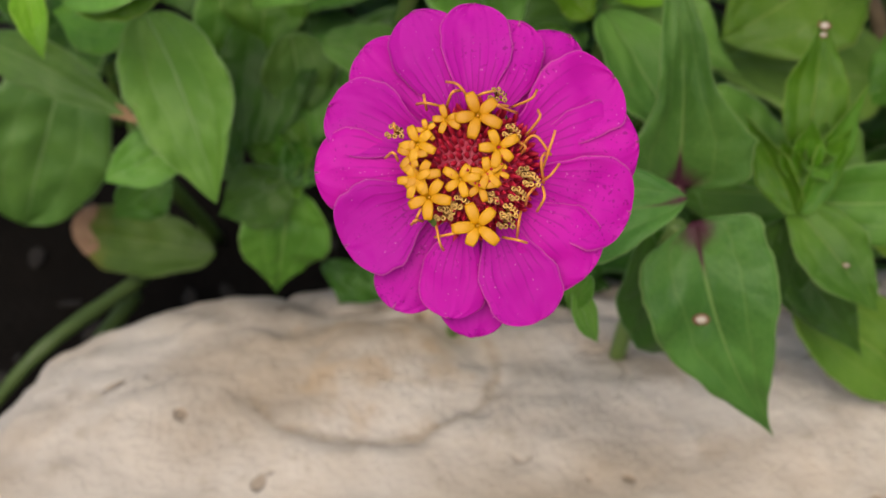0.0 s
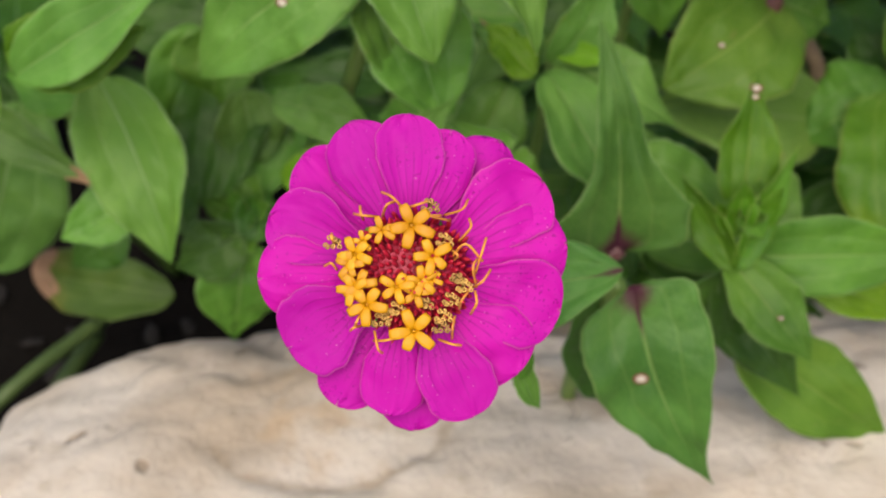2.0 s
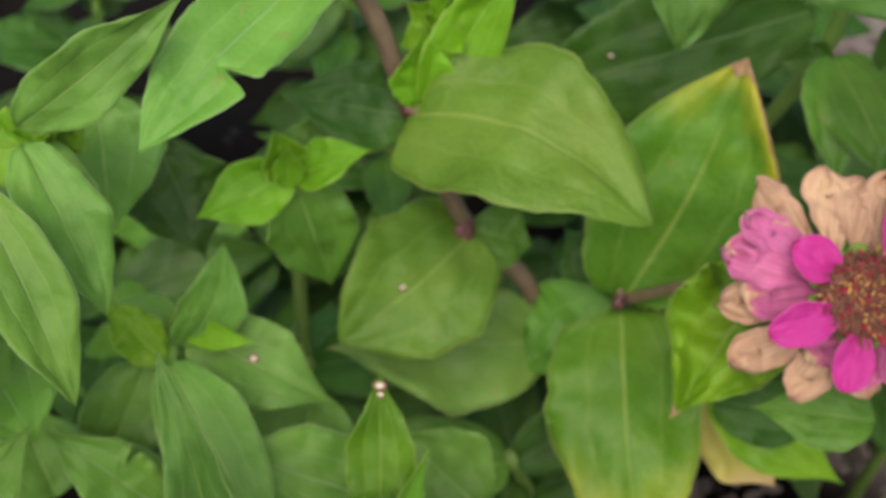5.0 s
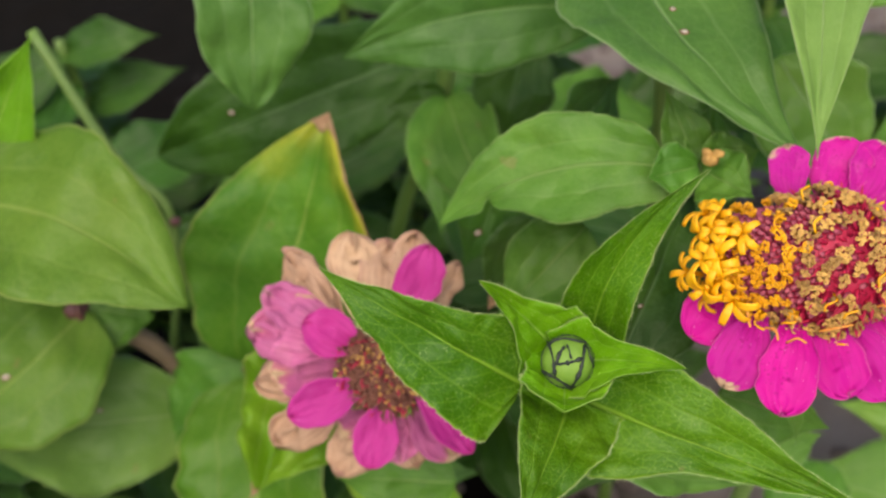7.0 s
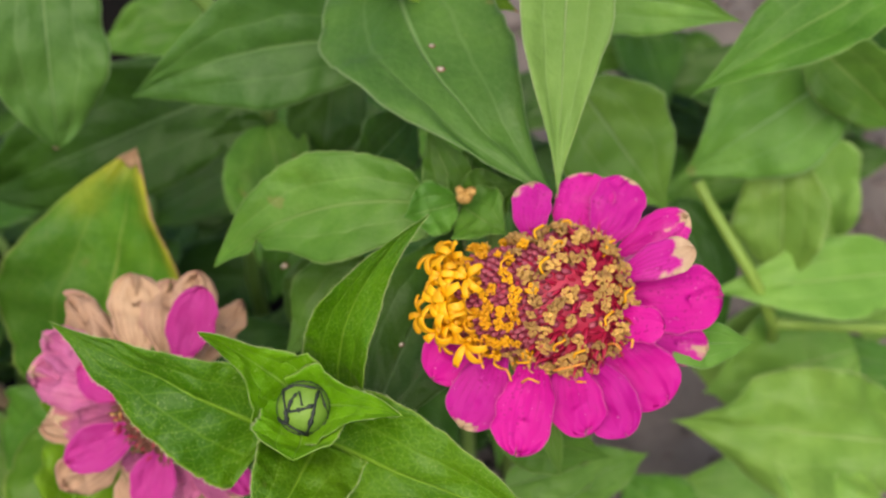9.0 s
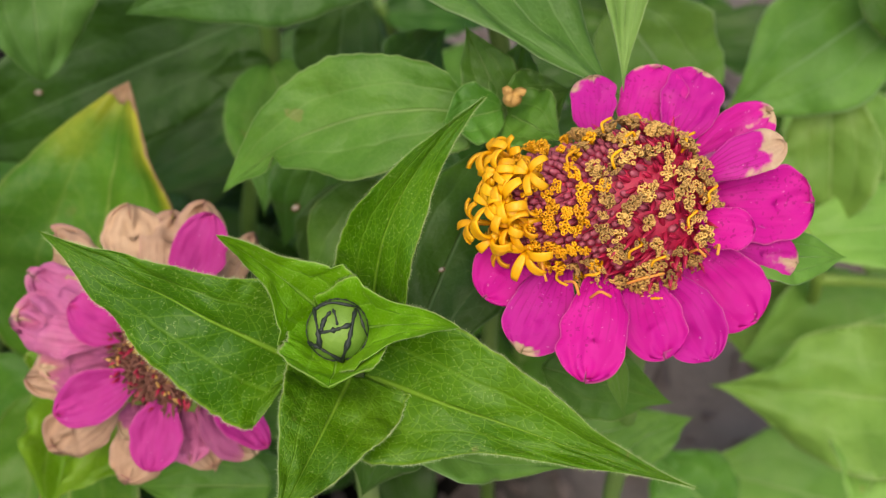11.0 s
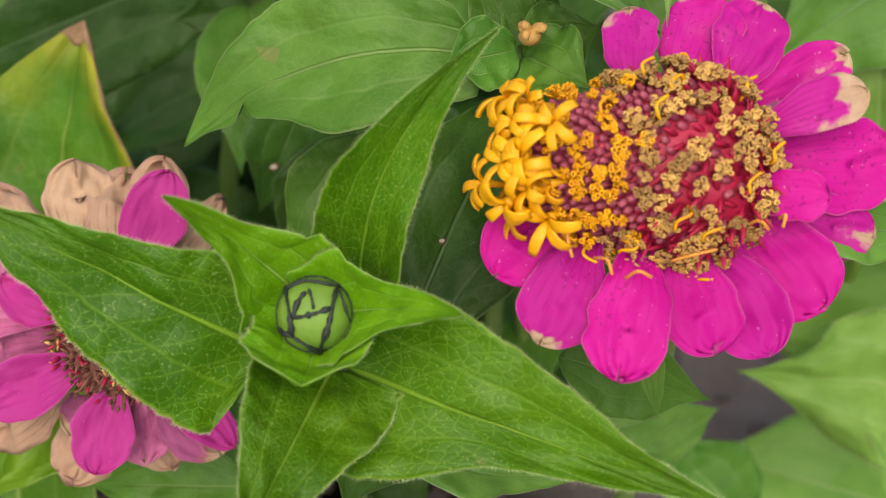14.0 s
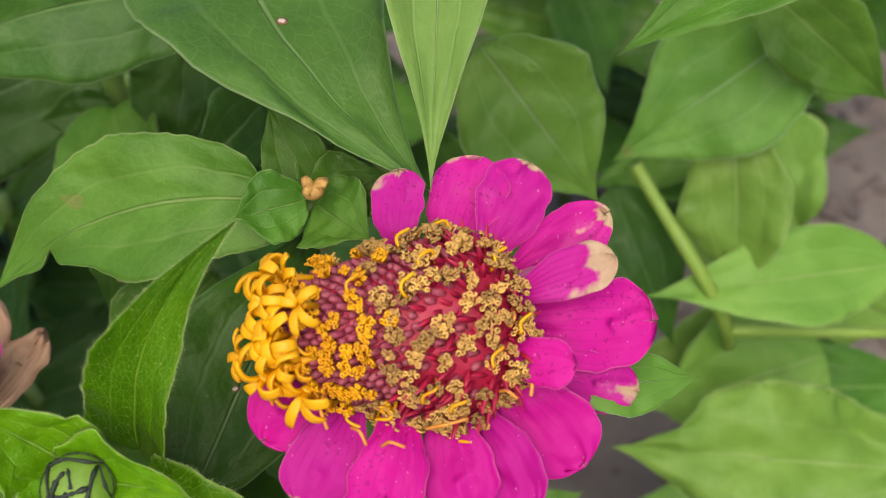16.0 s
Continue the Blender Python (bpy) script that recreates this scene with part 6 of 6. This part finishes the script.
petal(bloom, (0.3800, 0.4275, 0.2708), (0.3533, 0.4399, 0.2712), (-0.25, -0.55, 0.80), 0.0096, 0.05, -0.16, TAN_PETAL, foot=0.2, crumple=0.09, dent=0.11)
petal(bloom, (0.3785, 0.4299, 0.2761), (0.3546, 0.4463, 0.2883), (-0.01, -0.61, 0.80), 0.0132, 0.05, -0.10, PINK_FADE, foot=0.2, crumple=0.12, dent=0.10)
petal(bloom, (0.3771, 0.4293, 0.2752), (0.3476, 0.4396, 0.2803), (-0.09, -0.63, 0.78), 0.0144, 0.05, -0.10, PINK_FADE, foot=0.2, crumple=0.12, dent=0.10)
petal(bloom, (0.3777, 0.4266, 0.2724), (0.3530, 0.4294, 0.2704), (-0.14, -0.67, 0.73), 0.0144, 0.05, -0.10, DUSKY, foot=0.2, crumple=0.10, dent=0.10)
petal(bloom, (0.3889, 0.4193, 0.2665), (0.4024, 0.4057, 0.2527), (0.10, -0.66, 0.75), 0.0132, 0.05, -0.10, DUSKY, foot=0.2, crumple=0.10, dent=0.10)
petal(bloom, (0.3877, 0.4195, 0.2665), (0.3865, 0.4068, 0.2515), (0.08, -0.76, 0.64), 0.0107, 0.05, -0.10, PINK_FADE, foot=0.2, crumple=0.12, dent=0.10)
petal(bloom, (0.3852, 0.4200, 0.2666), (0.3709, 0.4144, 0.2572), (-0.12, -0.76, 0.63), 0.0113, 0.05, -0.10, DUSKY, foot=0.2, crumple=0.12, dent=0.10)
petal(bloom, (0.3907, 0.4285, 0.2821), (0.4012, 0.4406, 0.3022), (-0.02, -0.85, 0.53), 0.0135, 0.08, 0.22, YOUNG, foot=0.16, round_at=0.55, crumple=0.05, dent=0.04)
petal(bloom, (0.3813, 0.4258, 0.2780), (0.3652, 0.4323, 0.2883), (0.16, -0.70, 0.69), 0.0137, 0.08, 0.22, YOUNG, foot=0.16, round_at=0.55, crumple=0.05, dent=0.08)
petal(bloom, (0.3828, 0.4213, 0.2734), (0.3576, 0.4142, 0.2682), (0.04, -0.69, 0.72), 0.0129, 0.08, 0.30, YOUNG, foot=0.16, round_at=0.55, crumple=0.05, dent=0.04)
petal(bloom, (0.3858, 0.4181, 0.2706), (0.3768, 0.4020, 0.2582), (0.11, -0.64, 0.76), 0.0129, 0.08, 0.22, YOUNG, foot=0.16, round_at=0.55, crumple=0.05, dent=0.00)
petal(bloom, (0.3911, 0.4189, 0.2722), (0.4068, 0.4009, 0.2614), (-0.04, -0.54, 0.84), 0.0098, 0.08, 0.22, YOUNG, foot=0.16, round_at=0.55, crumple=0.05, dent=0.04)
set_piece('floret', SPENT[0], bloom, frame_of((0.3885, 0.4185, 0.2789), (-0.1, -0.72, 0.68), (-1.0, 0.6, 0.5)) @ Matrix.Diagonal((0.9, 0.9, 0.9, 1)))
set_piece('floret', SPENT[1], bloom, frame_of((0.3915, 0.4154, 0.2761), (-0.1, -0.72, 0.68), (-0.7, 0.6, 0.5)) @ Matrix.Diagonal((0.9, 0.9, 0.9, 1)))
set_piece('floret', SPENT[2], bloom, frame_of((0.3907, 0.4172, 0.2779), (-0.1, -0.72, 0.68), (-0.4, 0.6, 0.5)) @ Matrix.Diagonal((0.9, 0.9, 0.9, 1)))
set_piece('floret', SPENT[3], bloom, frame_of((0.3866, 0.4213, 0.2816), (-0.1, -0.72, 0.68), (-0.1, 0.6, 0.5)) @ Matrix.Diagonal((0.9, 0.9, 0.9, 1)))
set_piece('floret', SPENT[4], bloom, frame_of((0.3929, 0.4135, 0.2743), (-0.1, -0.72, 0.68), (0.2, 0.6, 0.5)) @ Matrix.Diagonal((0.9, 0.9, 0.9, 1)))
set_piece('floret', SPENT[0], bloom, frame_of((0.3869, 0.4171, 0.2772), (-0.1, -0.72, 0.68), (0.5, 0.6, 0.5)) @ Matrix.Diagonal((0.9, 0.9, 0.9, 1)))
set_piece('floret', SPENT[1], bloom, frame_of((0.3837, 0.4193, 0.2791), (-0.1, -0.72, 0.68), (0.8, 0.6, 0.5)) @ Matrix.Diagonal((0.9, 0.9, 0.9, 1)))
set_piece('floret', SPENT[2], bloom, frame_of((0.3905, 0.4194, 0.2802), (-0.1, -0.72, 0.68), (1.1, 0.6, 0.5)) @ Matrix.Diagonal((0.9, 0.9, 0.9, 1)))
set_piece('floret', SPENT[3], bloom, frame_of((0.3819, 0.4222, 0.2818), (-0.1, -0.72, 0.68), (1.4, 0.6, 0.5)) @ Matrix.Diagonal((0.9, 0.9, 0.9, 1)))
set_piece('floret', SPENT[4], bloom, frame_of((0.3850, 0.4225, 0.2826), (-0.1, -0.72, 0.68), (1.7, 0.6, 0.5)) @ Matrix.Diagonal((0.9, 0.9, 0.9, 1)))
set_piece('floret', SPENT[0], bloom, frame_of((0.3802, 0.4200, 0.2793), (-0.1, -0.72, 0.68), (2.0, 0.6, 0.5)) @ Matrix.Diagonal((0.9, 0.9, 0.9, 1)))
set_piece('floret', SPENT[1], bloom, frame_of((0.3888, 0.4142, 0.2745), (-0.1, -0.72, 0.68), (2.3, 0.6, 0.5)) @ Matrix.Diagonal((0.9, 0.9, 0.9, 1)))
set_piece('floret', SPENT[2], bloom, frame_of((0.3926, 0.4177, 0.2787), (-0.1, -0.72, 0.68), (2.6, 0.6, 0.5)) @ Matrix.Diagonal((0.9, 0.9, 0.9, 1)))
set_piece('floret', SPENT[3], bloom, frame_of((0.3859, 0.4151, 0.2750), (-0.1, -0.72, 0.68), (2.9, 0.6, 0.5)) @ Matrix.Diagonal((0.9, 0.9, 0.9, 1)))
set_piece('floret', SPENT[4], bloom, frame_of((0.3821, 0.4175, 0.2770), (-0.1, -0.72, 0.68), (3.2, 0.6, 0.5)) @ Matrix.Diagonal((0.9, 0.9, 0.9, 1)))
set_piece('floret', SPENT[0], bloom, frame_of((0.3792, 0.4214, 0.2806), (-0.1, -0.72, 0.68), (3.5, 0.6, 0.5)) @ Matrix.Diagonal((0.9, 0.9, 0.9, 1)))
set_piece('floret', SPENT[1], bloom, frame_of((0.3886, 0.4218, 0.2824), (-0.1, -0.72, 0.68), (3.8, 0.6, 0.5)) @ Matrix.Diagonal((0.9, 0.9, 0.9, 1)))

# ---- the ragged bloom with its tall cone ----
CONE_BASE, CONE_TIP = Vector((0.5040, 0.3971, 0.3183)), Vector((0.4632, 0.3964, 0.3296))
bloom = cone_core(ragged, CONE_BASE, CONE_TIP, 0.0155, "ragged hot-pink zinnia bloom with a tall spent cone")
petal(bloom, (0.4862, 0.4076, 0.3290), (0.4883, 0.4214, 0.3390), (-0.20, -0.55, 0.81), 0.0097, 0.10, 0.10, SCORCHED, foot=0.30, dent=0.05, crumple=0.045)
petal(bloom, (0.4937, 0.4055, 0.3280), (0.5029, 0.4203, 0.3399), (-0.15, -0.56, 0.81), 0.0138, 0.05, 0.02, SCORCHED, dent=0.03, crumple=0.045)
petal(bloom, (0.4985, 0.4032, 0.3277), (0.5127, 0.4175, 0.3383), (-0.09, -0.54, 0.84), 0.0128, 0.08, 0.20, SCORCHED, foot=0.22, dent=0.00, crumple=0.060)
petal(bloom, (0.5016, 0.4013, 0.3262), (0.5233, 0.4075, 0.3340), (-0.08, -0.66, 0.75), 0.0104, 0.08, 0.02, SCORCHED, foot=0.18, dent=0.05, crumple=0.060)
petal(bloom, (0.5015, 0.3964, 0.3213), (0.5286, 0.3913, 0.3198), (-0.10, -0.73, 0.67), 0.0159, 0.08, 0.20, HOT_PINK, dent=0.08, crumple=0.045)
petal(bloom, (0.4998, 0.3933, 0.3179), (0.5232, 0.3839, 0.3102), (-0.09, -0.76, 0.64), 0.0110, 0.10, 0.02, SCORCHED, dent=0.08, crumple=0.030)
petal(bloom, (0.4980, 0.3908, 0.3180), (0.5114, 0.3740, 0.3071), (-0.28, -0.67, 0.69), 0.0159, 0.05, 0.10, HOT_PINK, dent=0.00, crumple=0.045)
petal(bloom, (0.4925, 0.3883, 0.3148), (0.4989, 0.3676, 0.3047), (-0.32, -0.49, 0.81), 0.0133, 0.05, 0.20, HOT_PINK, dent=0.03, crumple=0.045)
petal(bloom, (0.4891, 0.3886, 0.3146), (0.4900, 0.3688, 0.3062), (-0.27, -0.39, 0.88), 0.0133, 0.05, 0.10, HOT_PINK, dent=0.05, crumple=0.060)
petal(bloom, (0.4825, 0.3880, 0.3160), (0.4735, 0.3660, 0.3068), (-0.08, -0.35, 0.93), 0.0135, 0.10, 0.10, HOT_PINK, dent=0.08, crumple=0.060)
petal(bloom, (0.4753, 0.3907, 0.3177), (0.4620, 0.3750, 0.3086), (-0.01, -0.50, 0.87), 0.0132, 0.05, 0.10, SCORCHED, dent=0.05, crumple=0.045)
petal(bloom, (0.4717, 0.3962, 0.3198), (0.4572, 0.3864, 0.3138), (0.05, -0.58, 0.81), 0.0134, 0.10, 0.10, HOT_PINK, dent=0.05, crumple=0.045)
petal(bloom, (0.5022, 0.3952, 0.3287), (0.5209, 0.3940, 0.3358), (-0.29, -0.69, 0.66), 0.0087, 0.08, 0.02, BURNT, dent=0.05, crumple=0.030)
petal(bloom, (0.4989, 0.3887, 0.3218), (0.5104, 0.3806, 0.3266), (-0.61, -0.50, 0.61), 0.0085, 0.08, 0.10, HOT_PINK, dent=0.00, crumple=0.030)
petal(bloom, (0.5010, 0.3961, 0.3294), (0.5121, 0.3964, 0.3313), (-0.09, -0.71, 0.70), 0.0053, 0.05, 0.02, DUSKY, dent=0.05, crumple=0.045)
style(bloom, [(0.4695, 0.3867, 0.3243), (0.4682, 0.3828, 0.3245), (0.4687, 0.3809, 0.3212)])
style(bloom, [(0.4726, 0.3816, 0.3195), (0.4738, 0.3790, 0.3214), (0.4745, 0.3779, 0.3190)])
style(bloom, [(0.4770, 0.3785, 0.3170), (0.4784, 0.3769, 0.3199), (0.4806, 0.3765, 0.3184)])
style(bloom, [(0.4846, 0.3791, 0.3187), (0.4876, 0.3772, 0.3214), (0.4915, 0.3778, 0.3211)])
style(bloom, [(0.5020, 0.3900, 0.3320), (0.5017, 0.3871, 0.3333), (0.5009, 0.3867, 0.3314)])
style(bloom, [(0.4976, 0.3810, 0.3224), (0.4985, 0.3790, 0.3248), (0.5000, 0.3785, 0.3230)])
style(bloom, [(0.5027, 0.3808, 0.3228), (0.5026, 0.3789, 0.3252), (0.5023, 0.3784, 0.3232)])

# ---- the closed bud ----
closed_bud(budding, BUD_AT, (-0.05, -0.66, 0.75), 0.0062)
leaf(budding, (0.4268, 0.3876, 0.3122), (0.4083, 0.3863, 0.3413), (0.12, -0.88, 0.46), 0.0198, -0.05, 0.02, 30, 0.34, BRACT, hairs=1, clasp=0.7, wave=0.07, neck=0.34, name="bract")
leaf(budding, (0.4265, 0.3864, 0.3110), (0.4485, 0.3646, 0.3297), (-0.43, -0.57, 0.70), 0.0180, -0.05, -0.03, 36, 0.34, BRACT, hairs=1, clasp=0.7, wave=0.07, neck=0.40, name="bract")
leaf(budding, (0.4282, 0.3868, 0.3116), (0.4238, 0.3683, 0.3159), (0.04, -0.27, 0.96), 0.0196, -0.12, 0.00, 30, 0.66, BRACT, hairs=1, clasp=0.7, wave=0.05, acum=0.5, name="bract")



def bed_filler(foot, seed, count, label):
    """A plant in the depth of the bed, with paired leaves up its stem."""
    rnd = random.Random(seed)
    q = plant("zinnia_plant", foot, label)
    top = Vector((foot[0] + rnd.uniform(-0.03, 0.03), foot[1] - rnd.uniform(0.0, 0.03), rnd.uniform(0.11, 0.16) + (0.04 if foot[1] > 0.63 else 0.0)))
    keep = 0.345 if foot[0] > 0.10 else 0.43
    if top.y - top.z < keep:
        top.z = top.y - keep
    root = Vector((*foot, 0.0))
    stem(q, [root, root.lerp(top, 0.5) + Vector((0.006, 0, 0)), top], 0.0032, STEM)
    for i in range(count):
        s = 0.25 + 0.75 * (i // 2) / max(1, count // 2 - 0.5)
        w = (i // 2) * 1.57 + (i % 2) * math.pi + rnd.uniform(-0.4, 0.4)
        b = root.lerp(top, min(1, s))
        ln = rnd.uniform(0.05, 0.085)
        d = Vector((math.cos(w), math.sin(w), rnd.uniform(-0.5, 0.35)))
        e = b + d.normalized() * ln
        if e.y - e.z < keep:
            e.y = e.z + keep
        leaf(q, b, e, (rnd.uniform(-0.3, 0.3), -0.5, 0.8), ln * rnd.uniform(0.42, 0.55), rnd.uniform(0.04, 0.12), 0.0, 12, 0.4, DARK_SHADED if foot[0] < 0.14 else rnd.choice((DARK_SHADED, DARK_SHADED, DARK_SHADED, DARK_SHADED, GREEN)))
    return q


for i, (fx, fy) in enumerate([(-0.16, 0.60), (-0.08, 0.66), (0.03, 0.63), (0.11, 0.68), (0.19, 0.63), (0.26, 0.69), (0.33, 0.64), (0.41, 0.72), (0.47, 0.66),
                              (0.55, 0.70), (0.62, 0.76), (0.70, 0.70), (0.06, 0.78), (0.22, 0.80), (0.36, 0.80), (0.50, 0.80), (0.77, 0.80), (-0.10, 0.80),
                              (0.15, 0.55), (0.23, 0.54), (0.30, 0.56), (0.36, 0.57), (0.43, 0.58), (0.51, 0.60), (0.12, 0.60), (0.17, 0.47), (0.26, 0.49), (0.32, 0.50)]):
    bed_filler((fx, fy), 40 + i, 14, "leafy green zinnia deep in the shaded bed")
